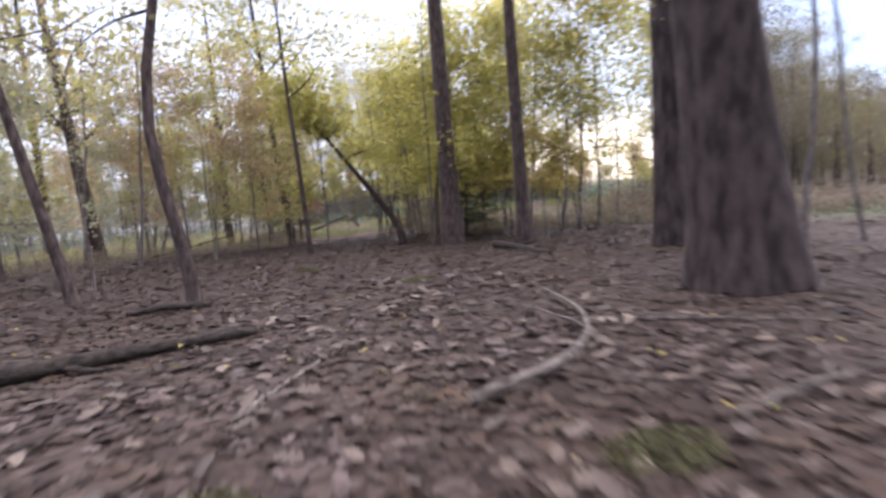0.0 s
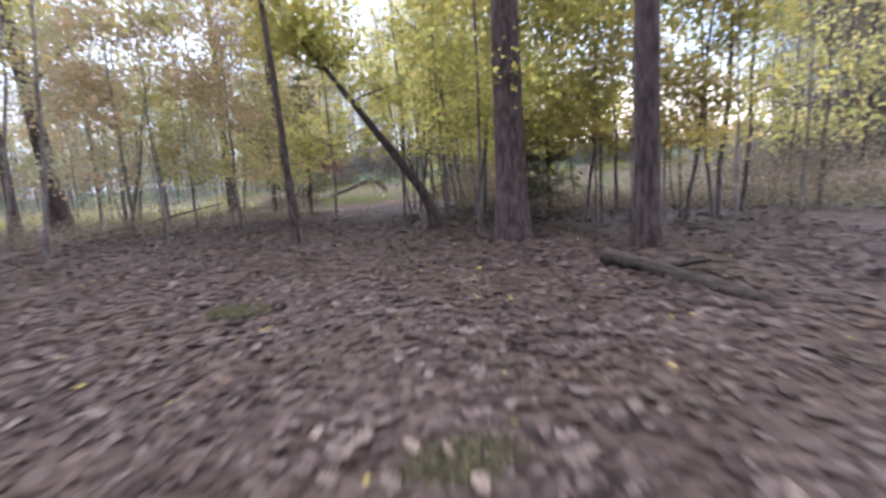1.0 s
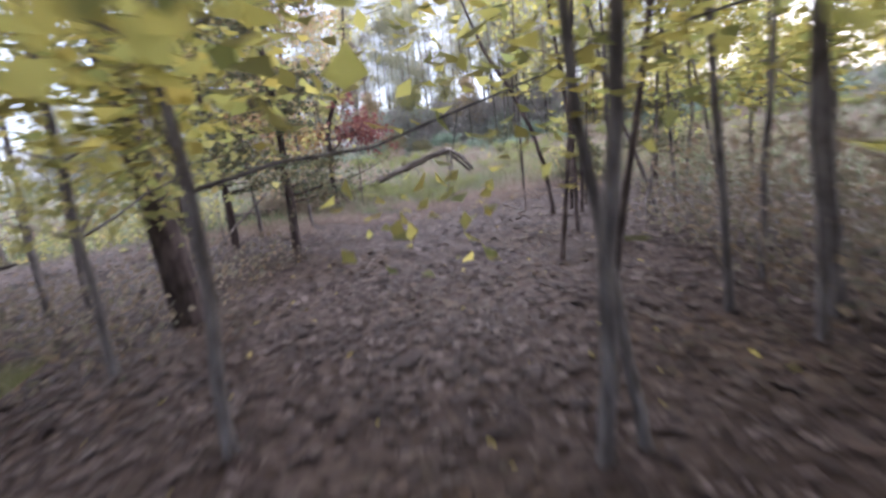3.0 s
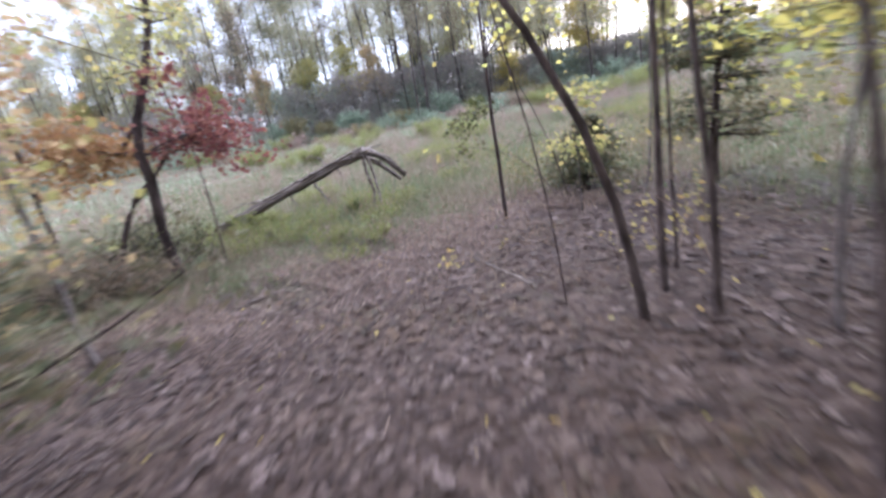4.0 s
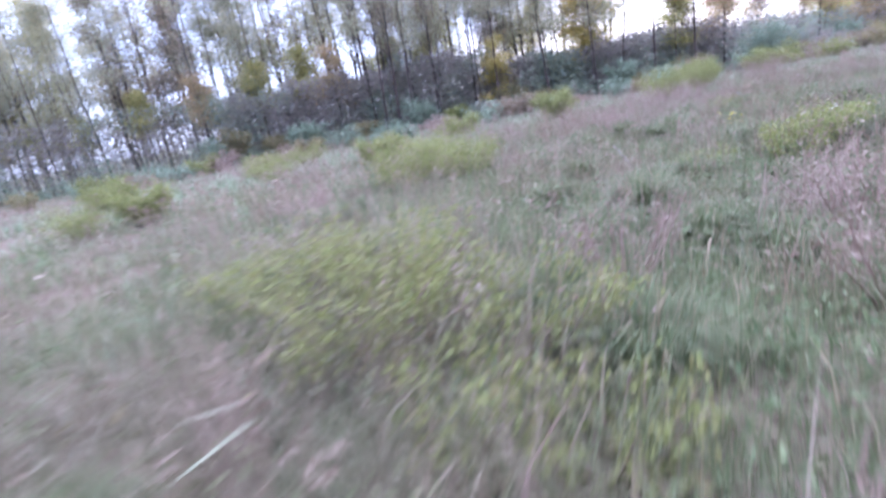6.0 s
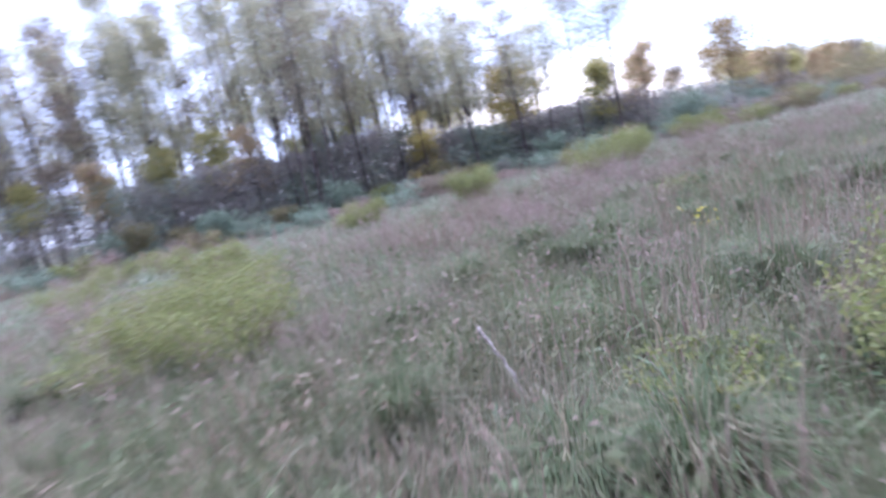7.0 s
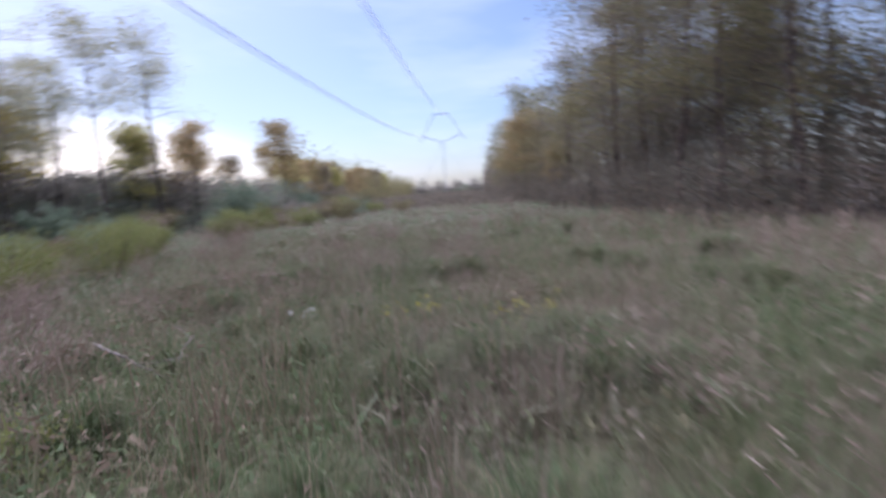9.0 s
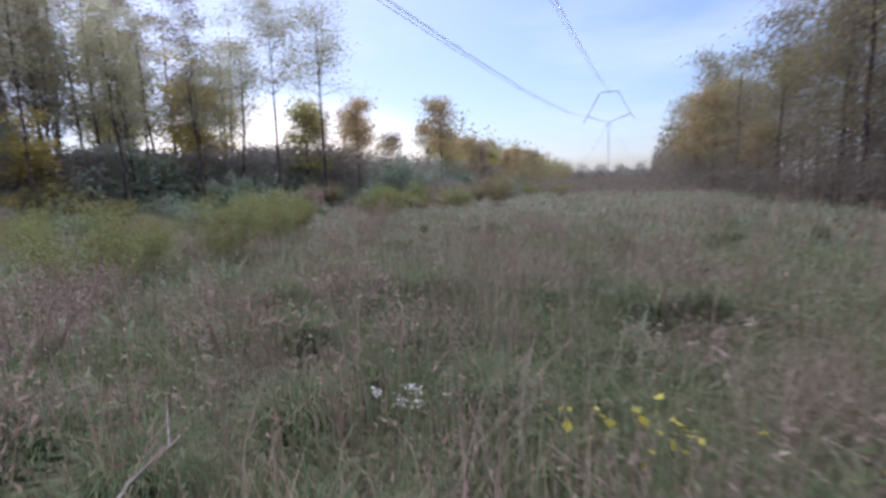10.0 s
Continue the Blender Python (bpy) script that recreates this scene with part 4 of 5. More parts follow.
leaf_band("woodland_brush", ((2.4, 18.5), (5, 16), (9, 12.5), (16, 8.5)), 30000, 5, 0.15, 1.1, 0.075, BROWN, 612, "low leafy brush under the trees", mounds=0.7, stems=260, thick=0.008, fade=1.1)
leaf_band("brown_brush", ((-18, 11.5), (-8, 15.8), (-2.4, 19.3)), 16000, 4.5, 0.1, 0.4, 0.06, BROWN, 613, "low brown brush and dry growth under the trees", mounds=0.7, stems=260, thick=0.007, fade=1.1)
leaf_band("brush_edge", ((1.75, 29.9), (2.6, 29.5), (6, 31), (12, 33.5)), 12000, 2.2, 0.3, 1.1, 0.045, RIMLEAF, 606, "low dull brush between wood and meadow", stems=90, thick=0.008)

leaf_band("maple_brush", ((-5.6, 28.9), (-4.6, 28.4), (-3.7, 28.6)), 6000, 0.8, 0.25, 0.8, 0.06, BROWN, 608, "dark tangled brush at the maples' feet", stems=80, thick=0.01)


# ---- meadow bushes ----
def bush(name, x, y, radius, height, material, count, size, seed, label, group="meadow bushes", wide=0.36):
    k = np.random.default_rng(seed)
    root = new(name)
    pieces, tips = [], []
    for q in range(14):
        az, out = q * 2.4, radius * k.uniform(0.3, 1.0)
        path = limb_path((0.1 * math.cos(az), 0.1 * math.sin(az), -0.03), (out * math.cos(az), out * math.sin(az), height * k.uniform(0.75, 1.1)), height * k.uniform(0.75, 1.05), 5, k, wander=0.15)
        pieces.append(tube(path, np.linspace(0.012, 0.003, 6), 4))
        tips.append(path)
    v, f = join(pieces)
    part("stalk_clump", mesh_of("stalk_clump", v, f, DRY), root)
    p = np.array(tips)
    i, u = k.integers(0, len(p), count), k.uniform(0.15, 1, count) ** 0.6 * 5
    lo = np.clip(u.astype(int), 0, 4)
    w = (u - lo)[:, None]
    c = p[i, lo] * (1 - w) + p[i, lo + 1] * w + k.normal(0, 1, (count, 3)) * np.array([0.13, 0.13, 0.1]) * radius
    c = c[c[:, 2] > 0.05]
    v, f = leaf_cloud(c, size, k, 0.0, wide)
    part("foliage", mesh_of("foliage", v, f, material), root)
    return tagged(put(root, x, y), label, "bush", group)


for q, (x, y, r, h) in enumerate(((14.8, 50.8, 0.85, 1.5), (12.4, 49.3, 0.85, 1.4), (3.3, 40.8, 0.8, 0.95), (2.2, 42.0, 0.8, 0.9), (6.55, 37.45, 0.38, 0.7), (1.2, 33.0, 0.4, 0.45), (1.8, 34.1, 0.4, 0.45), (2.3, 33.7, 0.4, 0.4), (5.8, 38.0, 0.35, 0.4), (7.4, 35.6, 0.8, 1.1), (-1.9, 33.0, 0.6, 0.7), (-0.9, 31.6, 0.45, 0.55), (-2.9, 31.4, 0.45, 0.6), (9.6, 52.5, 1.0, 1.3), (2.0, 47.0, 0.9, 1.0), (-3.5, 44.0, 0.9, 0.9), (6.0, 55.0, 1.2, 1.2), (18.6, 56.0, 1.1, 1.5), (24.0, 58.0, 1.2, 1.4), (-8.0, 52.0, 1.3, 1.2), (30.0, 66.0, 1.3, 1.6), (2.9, 41.6, 1.1, 1.0), (1.4, 34.9, 0.7, 0.7), (0.8, 36.0, 0.75, 0.75), (1.6, 35.4, 0.8, 0.8), (2.4, 34.6, 0.55, 0.6), (2.45, 42.4, 0.9, 0.95), (3.0, 44.2, 0.8, 0.85), (2.2, 41.1, 0.6, 0.7), (-1.2, 55.8, 1.2, 1.2), (-1.7, 49.7, 1.1, 1.0), (7.1, 37.75, 0.5, 0.7), (7.65, 38.05, 0.5, 0.68), (-4.5, 43.2, 0.9, 0.9), (-3.5, 57.5, 1.2, 1.2), (12.5, 60.0, 1.4, 1.4), (17.8, 54.8, 1.0, 1.2), (13.3, 50.7, 0.9, 1.2), (16.8, 53.4, 1.0, 1.3), (10.1, 43.2, 0.35, 0.5), (3.8, 33.1, 0.4, 0.45), (-1.3, 29.5, 0.4, 0.42), (-0.5, 30.1, 0.4, 0.45), (-2.1, 30.2, 0.45, 0.5), (-2.7, 29.8, 0.4, 0.45), (-0.6, 29.1, 0.35, 0.35), (-1.6, 30.8, 0.45, 0.5), (-2.6, 31.0, 0.5, 0.55), (-1.0, 28.4, 0.3, 0.3), (-0.2, 31.4, 0.45, 0.5), (-3.3, 30.6, 0.5, 0.55))):
    bush("goldenrod_bush", x, y, r, h, GOLDENROD, int(5400 * r * h), 0.032 if q < 12 or q > 20 else 0.055, 700 + q, "yellow-green goldenrod bush in the rough meadow")
for q, (x, y, r, h) in enumerate(((14.15, 46.1, 0.6, 0.7), (12.7, 42.3, 0.35, 0.4), (3.3, 32.6, 0.5, 0.5), (16.5, 43.5, 0.8, 0.8), (9.5, 36.5, 0.8, 0.9), (17.0, 50.0, 1.0, 1.0), (8.0, 45.0, 0.8, 0.8), (11.8, 38.8, 0.7, 0.75), (20.0, 47.5, 0.9, 0.9), (15.0, 53.0, 1.1, 1.1), (0.5, 40.0, 0.7, 0.7), (11.7, 46.9, 0.8, 0.9), (11.2, 45.0, 0.5, 0.6), (12.2, 48.6, 0.7, 0.8), (14.0, 40.9, 0.55, 0.45), (13.1, 42.4, 0.42, 0.42), (14.4, 42.0, 0.5, 0.5), (13.0, 40.6, 0.45, 0.4), (15.2, 41.2, 0.6, 0.55), (7.2, 42.4, 0.8, 0.75), (8.8, 44.0, 0.9, 0.85), (6.0, 43.6, 0.8, 0.8), (10.4, 47.5, 1.0, 1.0), (3.1, 35.1, 0.4, 0.7), (4.2, 34.3, 0.6, 0.6), (5.0, 35.2, 0.7, 0.7), (5.9, 35.9, 0.8, 0.75), (4.9, 34.0, 0.5, 0.5), (7.5, 46.0, 0.9, 0.9), (7.4, 43.4, 0.6, 0.7), (3.9, 40.6, 0.5, 0.6), (1.8, 47.6, 0.8, 0.9), (-0.2, 46.0, 0.7, 0.8), (6.9, 39.9, 0.45, 0.5), (19.2, 52.6, 1.2, 1.2), (10.9, 44.8, 0.5, 0.7), (12.3, 40.0, 0.4, 0.45), (-3.9, 55.2, 1.1, 1.0), (5.2, 45.0, 0.8, 0.8), (12.6, 43.3, 0.4, 0.4), (13.4, 43.6, 0.5, 0.45), (14.9, 43.0, 0.5, 0.5), (13.9, 44.6, 0.6, 0.55), (15.8, 44.9, 0.7, 0.65), (9.2, 42.6, 0.5, 0.55), (17.6, 46.8, 0.8, 0.8), (12.9, 45.9, 0.5, 0.6))):
    bush("dry_bush", x, y, r, h, DRY, int(4200 * r * h), 0.032, 730 + q, "brown dried weed bush in the rough meadow", wide=0.14)

SHRUB = (RIMLEAF, BROWN, BLUEGREEN, GOLDENROD, THICKET, BLUEGREEN)
k = np.random.default_rng(750)
for q in range(34):
    x, y = along(FAR[2:9], (q + k.uniform(-0.4, 0.4)) / 33)
    bush("shrub", x, y - k.uniform(0.5, 4.5), k.uniform(1.3, 2.6), k.uniform(1.6, 3.6), SHRUB[int(k.integers(0, 6))], 1500, 0.19, 750 + q, "leafy shrub at the foot of the far tree line", "far shrubs")

# a belt of rank growth across the far meadow
RANK = (BLUEGREEN, RIMLEAF, GOLDENROD, BROWN, BLUEGREEN, DRY)
k = np.random.default_rng(1750)
for q in range(58):
    x, y = along(((-22, 73), (0, 69), (18, 64), (34, 64), (50, 70)), (q + k.uniform(-0.45, 0.45)) / 57)
    bush("shrub", x, y + k.uniform(-5, 5), k.uniform(0.9, 1.9), k.uniform(0.8, 1.9), RANK[int(k.integers(0, 6))], 900, 0.13, 1750 + q, "low leafy shrub in the rough far meadow", "far shrubs")


# ---- fallen tree at the meadow's edge ----
def fallen_tree():
    k = np.random.default_rng(41)
    root = new("fallen_tree")
    a, b, e1 = np.array([-4.4, 31.6, -0.3]), np.array([-0.6, 30.9, 1.0]), np.array([0.08, 31.75, 0.36])
    s = np.linspace(0, 1, 16)[:, None]
    main = a + (b - a) * s + np.array([0, 0, 0.04]) * np.sin(s * np.pi) + k.normal(0, 0.012, (16, 3))
    v, f = tube(main, 0.094 - 0.02 * s[:, 0] + 0.012 * np.sin(s[:, 0] * 20), 14, 0.12, 3)
    stem = part("trunk", mesh_of("trunk", v, f, LOG_GRAIN, True), root, "barkless grey trunk with rotten brown patches")
    for q in range(12):
        u = k.uniform(0.2, 0.95)
        c = a + (b - a) * u + np.array([0, 0, 0.04 * math.sin(u * math.pi) + 0.085])
        d = (b - a) / np.linalg.norm(b - a)
        side = np.array([0.2, 1, 0]) * k.uniform(-0.07, 0.07)
        v, f = tube(np.array([c - d * 0.3 + side, c + side + (0, 0, 0.012), c + d * k.uniform(0.2, 0.5) + side]), (0.012, 0.028, 0.008), 5)
        part("splinter", mesh_of("splinter", v, f, DEADWOOD), stem, "pale split strip of wood")

    def limb(points, r0, r1, mat=LIMB_GRAIN):
        p = np.array(points, float)
        u = np.linspace(0, 1, 9)
        w = np.linspace(0, 1, len(p))
        q = np.stack([np.interp(u, w, p[:, i]) for i in range(3)], 1) + k.normal(0, 0.008, (9, 3))
        v, f = tube(*blunt(q, np.linspace(r0, r1, 9)), 16, 0.2, int(r0 * 1e4))
        part("branch", mesh_of("branch", v, f, mat, True), root)

    limb((b + (-0.15, 0, 0), b + (0.1, 0.25, 0.0), (b + e1) / 2 + (0.05, 0, 0.1), e1), 0.066, 0.042)
    limb((b + (-0.2, -0.02, -0.03), b + (0.05, 0.2, -0.09), (b + e1) / 2 + (-0.03, -0.07, -0.01), e1 + (-0.1, -0.05, -0.06)), 0.058, 0.04)
    limb((b + (-0.02, 0, -0.05), b + (0.0, 0.0, -0.35), b + (0.06, -0.03, -0.7), b + (0.0, -0.05, -1.0), b + (-0.03, -0.05, -1.3)), 0.034, 0.012, DEADWOOD_DARK)
    limb((b + (0.06, 0.06, -0.05), b + (0.12, 0.08, -0.4), b + (0.15, 0.06, -0.8), b + (0.16, 0.05, -1.25)), 0.034, 0.016, DEADWOOD)
    for u, tip in ((0.5, (-0.14, -0.04, -0.36)), (0.72, (-0.12, -0.03, -0.62)), (0.86, (0.03, 0.0, -0.2))):
        c = b + (e1 - b) * u
        limb((c, c + np.array(tip) * 0.5 + (0.02, 0, 0), c + np.array(tip)), 0.008, 0.003)
    side = np.array([0.75, -0.6, 0.05])
    for off, lift, r in ((0.05, 0.05, 0.014), (-0.035, 0.062, 0.011), (0.075, 0.0, 0.012), (0.02, -0.075, 0.012)):
        limb((b + side * off + (0, 0, lift), (b + e1) / 2 + side * off * 0.9 + (0.05, 0, 0.1 + lift), e1 + side * off * 0.7 + (0, 0, lift * 0.7)), r, r * 0.6, DEADWOOD if lift > 0.04 else DEADWOOD_DARK)
    m = main[11]
    limb((m, m + (0.12, -0.05, -0.3), m + (0.32, -0.1, -0.58)), 0.028, 0.008)
    limb((main[9], main[9] + (0.08, -0.05, -0.16), main[9] + (0.14, -0.08, -0.3)), 0.022, 0.006)
    limb((main[13], main[13] + (0.04, 0, -0.15), main[13] + (0.1, 0.02, -0.28)), 0.02, 0.006)
    limb((main[12] + (0, 0, 0.08), main[12] + (0.05, 0.05, 0.2), main[12] + (-0.06, 0.05, 0.32), main[12] + (-0.2, 0.1, 0.34)), 0.02, 0.006, DEADWOOD)
    limb((b, b + (0.12, 0.1, 0.05), b + (0.36, 0.2, 0.06)), 0.03, 0.01, DEADWOOD)
    limb((main[7] + (0, 0, 0.1), main[7] + (-0.4, 0.1, 0.1), main[7] + (-0.8, 0.2, -0.05)), 0.018, 0.006, DEADWOOD)
    return tagged(root, "barkless fallen tree propped on its branches in tall weeds", "fallen tree")


fallen_tree()


# ---- logs and sticks on the wood's floor ----
def stick(name, points, r0, r1, material, label, category="stick", lift=0.02, forks=0, seed=0):
    k = np.random.default_rng(900 + seed)
    root = new(name)
    p = np.array([(x, y, gz(x, y) + lift + z) for x, y, z in points])
    u, w = np.linspace(0, 1, 14), np.linspace(0, 1, len(p))
    q = np.stack([np.interp(u, w, p[:, i]) for i in range(3)], 1)
    q[1:-1] = (q[:-2] + q[1:-1] * 2 + q[2:]) / 4
    q[:, :2] += k.normal(0, 0.008, (14, 2))
    v, f = tube(*blunt(q, np.linspace(r0, r1, 14)), 12, 0.12, seed + 1)
    part("stem", mesh_of("stem", v, f, material, True), root)
    for n in range(forks):
        i = int(k.integers(4, 12))
        d = (q[-1] - q[0]) / np.linalg.norm(q[-1] - q[0])
        side = np.array([-d[1], d[0], 0.35]) * (-1) ** n
        t = limb_path(q[i], d * 0.8 + side * 0.6, k.uniform(0.4, 0.9), 4, k, wander=0.2)
        v, f = tube(t, np.linspace(r1 * 0.9, r1 * 0.3, 5), 6)
        part("twig", mesh_of("twig", v, f, material, True), root)
    return tagged(root, label, category)


stick("log", ((-4.1, 3.2, 0.02), (-2.3, 3.95, 0.03), (-1.75, 4.25, 0.02), (-0.95, 4.5, 0)), 0.085, 0.035, ROTTEN, "dark rotting log half sunk in leaves", "log", 0.05, 2, 1)
stick("curved_branch", ((0.45, 2.1, 0), (0.95, 2.33, 0.02), (1.25, 2.62, 0.05), (1.46, 3.1, 0.06), (1.6, 3.8, 0.04), (1.78, 4.7, 0)), 0.026, 0.014, DEADWOOD_DARK, "grey curved fallen branch on leaf litter", "branch", 0.06, 1, 2)
stick("fallen_branch", ((1.35, 1.62, 0), (1.8, 1.76, 0.03), (2.4, 1.9, 0.02)), 0.016, 0.01, DEADWOOD_DARK, "grey broken stick on leaf litter", "branch", 0.02, 1, 3)
stick("fallen_branch", ((1.5, 3.4, 0), (2.2, 3.1, 0.02), (3.1, 2.7, 0)), 0.014, 0.007, DEADWOOD_DARK, "dark thin stick on leaf litter", "branch", 0.015, 1, 4)
stick("fallen_branch", ((-0.62, 2.5, 0), (-0.45, 2.9, 0.01), (-0.3, 3.25, 0)), 0.012, 0.008, DEADWOOD, "short pale stick on leaf litter", "branch", 0.015, 0, 5)
stick("log", ((2.75, 9.9, 0.1), (2.9, 9.5, 0.07), (3.1, 8.9, 0.03), (3.3, 8.2, 0)), 0.09, 0.06, ROTTEN, "dark fallen log before a slender trunk", "log", 0.0, 2, 6)
stick("fallen_branch", ((-7.9, 19.2, 0), (-7.0, 19.9, 0.1), (-6.0, 20.6, 0.35), (-5.0, 21.3, 0.62)), 0.045, 0.02, ROTTEN, "dark fallen branch with a raised end", "branch", 0.03, 3, 7)
stick("log", ((3.1, 17.4, 0.25), (3.18, 16.4, 0.15), (3.15, 15.2, 0.03), (3.1, 14.4, 0)), 0.085, 0.06, ROTTEN, "grey log leaning in the brush", "log", 0.06, 1, 8)
stick("fallen_branch", ((-3.65, 22.45, 0), (-3.45, 23.3, 0.5), (-3.2, 24.15, 0.95)), 0.024, 0.016, DEADWOOD_DARK, "thin dark dead stem propped on a cedar", "branch", 0.02, 1, 9)
stick("fallen_branch", ((-1.9, 6.6, 0), (-2.4, 6.45, 0.06), (-2.75, 6.35, 0.02)), 0.05, 0.03, ROTTEN, "dark root stub beside a crooked tree", "root", 0.02, 0, 10)
stick("fallen_branch", ((1.0, 26.2, 0), (0.75, 26.9, 0.01), (0.55, 27.6, 0)), 0.012, 0.007, DEADWOOD, "thin pale stick on matted leaves", "branch", 0.015, 0, 11)
stick("root_heap", ((-6.3, 28.5, 0.05), (-5.3, 28.85, 0.1), (-4.6, 29.1, 0.16), (-3.9, 29.3, 0.05)), 0.13, 0.08, ROTTEN, "dark heap of rotten wood at a tree's foot", "log", 0.03, 3, 13)


stick("fallen_branch", ((11.22, 44.3, 0.42), (11.3, 44.05, 0.32), (11.42, 43.8, 0.14)), 0.014, 0.007, DEADWOOD, "pale broken stick lying on meadow grass", "branch", 0.0, 1, 14)
stick("fallen_branch", ((11.6, 43.85, 0.2), (11.76, 44.0, 0.26), (11.98, 44.15, 0.3)), 0.01, 0.006, DEADWOOD, "thin pale stick caught in meadow grass", "branch", 0.0, 1, 15)
stick("fallen_branch", ((4.95, 38.75, 0.5), (5.02, 38.5, 0.3), (5.06, 38.3, 0.08)), 0.009, 0.005, DEADWOOD, "straw-coloured dead stalk leaning in grass", "stalk", 0.0, 0, 16)


def bare_shrub(x, y, height, stems, seed):
    """A tangle of thin dark stems, each with side twigs and a few withered leaves."""
    k = np.random.default_rng(seed)
    root = new("bare_shrub")
    leaves, sprigs = [], []
    for q in range(stems):
        a, d = k.uniform(0, 6.3), k.uniform(0, 0.28)
        t = limb_path((d * math.cos(a), d * math.sin(a), -0.05), (k.normal(0, 0.35), k.normal(0, 0.35), 1), height * k.uniform(0.55, 1.05), 6, k, wander=0.22)
        v, f = tube(t, np.linspace(k.uniform(0.008, 0.014), 0.003, 7), 6)
        part("stem", mesh_of("stem", v, f, ROTTEN, True), root)
        for n in range(4):
            s = limb_path(t[k.integers(2, 6)], (k.normal(0, 1), k.normal(0, 1), 0.5), height * k.uniform(0.2, 0.4), 4, k, wander=0.25)
            sprigs.append(tube(s, np.linspace(0.004, 0.0015, 5), 4))
            leaves.append(s[2:])
    v, f = join(sprigs)
    part("twig_tangle", mesh_of("twig_tangle", v, f, ROTTEN), root, kind="stuff")
    e = np.concatenate(leaves)
    v, f = leaf_cloud(e[k.integers(0, len(e), stems * 22)] + k.normal(0, 0.05, (stems * 22, 3)), 0.06, k, 0.3)
    part("foliage", mesh_of("foliage", v, f, DARKLEAF), root, kind="stuff")
    return tagged(put(root, x, y), "dark tangled shrub with few withered leaves beside a maple", "shrub", "bare shrubs")


for q, (x, y, h, n) in enumerate(((-4.15, 29.25, 1.25, 15), (-4.5, 29.6, 1.1, 14), (-3.45, 29.7, 1.0, 9), (-4.9, 29.3, 0.8, 12), (-3.95, 29.75, 1.4, 13))):
    bare_shrub(x, y, h, n, 1010 + q)


def bramble():
    k = np.random.default_rng(912)
    root = new("bramble_cane")
    p = np.array([(2.4, 29.15, -0.25), (2.0, 29.2, 0.5), (1.5, 29.2, 0.8), (1.2, 29.25, 0.9), (0.95, 29.3, 0.95), (0.78, 29.4, 0.95), (0.56, 29.52, 0.9), (0.4, 29.6, 0.87), (0.12, 29.8, 0.78)])
    u, w = np.linspace(0, 1, 22), np.linspace(0, 1, 9)
    q = np.stack([np.interp(u, w, p[:, i]) for i in range(3)], 1)
    q[1:-1] = (q[:-2] + q[1:-1] * 2 + q[2:]) / 4 + k.normal(0, 0.006, (20, 3))
    v, f = tube(q, np.linspace(0.007, 0.003, 22), 7)
    part("cane", mesh_of("cane", v, f, DEADWOOD_DARK, True), root)
    for n, (at, d) in enumerate(((17, (-0.12, -0.14, 0.16)), (15, (-0.02, -0.08, -0.12)), (7, (-0.05, 0.1, 0.26)), (8, (0.1, 0.1, 0.2)))):
        t = limb_path(q[at], d, 0.17, 4, k, wander=0.15)
        v, f = tube(t, np.linspace(0.003, 0.0015, 5), 5)
        twig = part("twig", mesh_of("twig", v, f, DEADWOOD_DARK, True), root)
        v, f = leaf_cloud(t[k.integers(2, 5, 8)] + k.normal(0, 0.03, (8, 3)), 0.055, k, 0.3)
        part("leaf_spray", mesh_of("leaf_spray", v, f, (YELLOW, GOLD, DARKLEAF, RIMLEAF)[n]), twig, kind="stuff")
    return tagged(root, "arching dark bramble cane with a few yellow leaves", "bramble")


bramble()


# ---- small yellow plants ----
def yellow_plant(x, y, height, count, seed, label, spread=0.1, leaf_mat=LEMON):
    k = np.random.default_rng(seed)
    root = new("yellow_plant")
    pieces, c = [], []
    for q in range(4):
        t = limb_path((0, 0, -0.02), (k.normal(0, 0.6), k.normal(0, 0.6), 1.2), height * k.uniform(0.7, 1.05), 4, k, wander=0.2)
        pieces.append(tube(t, np.linspace(0.005, 0.002, 5), 4))
        c.append(t[2:][k.integers(0, 3, count // 4)] + k.normal(0, 1, (count // 4, 3)) * (spread, spread, spread * 0.4))
    v, f = join(pieces)
    part("stalk_clump", mesh_of("stalk_clump", v, f, DRY), root)
    v, f = leaf_cloud(np.concatenate(c), 0.06, k, 0.5)
    part("foliage", mesh_of("foliage", v, f, leaf_mat), root)
    return tagged(put(root, x, y), label, "plant", "yellow plants")


for q, (x, y, h, n) in enumerate(((0.33, 27.1, 0.25, 20), (1.0, 27.5, 0.2, 4), (-1.5, 4.3, 0.16, 7), (2.05, 26.6, 0.5, 26), (2.3, 26.0, 0.9, 40), (2.4, 25.4, 1.7, 60), (2.25, 16.0, 0.3, 14))):
    yellow_plant(x, y, h, n, 950 + q, "low plant with yellow leaves on the wood's floor", leaf_mat=GOLD)
for q, (x, y, h, n) in enumerate(((13.5, 42.72, 0.46, 28), (13.8, 41.55, 0.44, 22), (13.65, 41.72, 0.42, 20), (13.97, 41.4, 0.42, 18), (8.4, 40.7, 0.4, 26))):
    yellow_plant(x, y, h, n, 970 + q, "yellow-leaved plant among meadow grass")


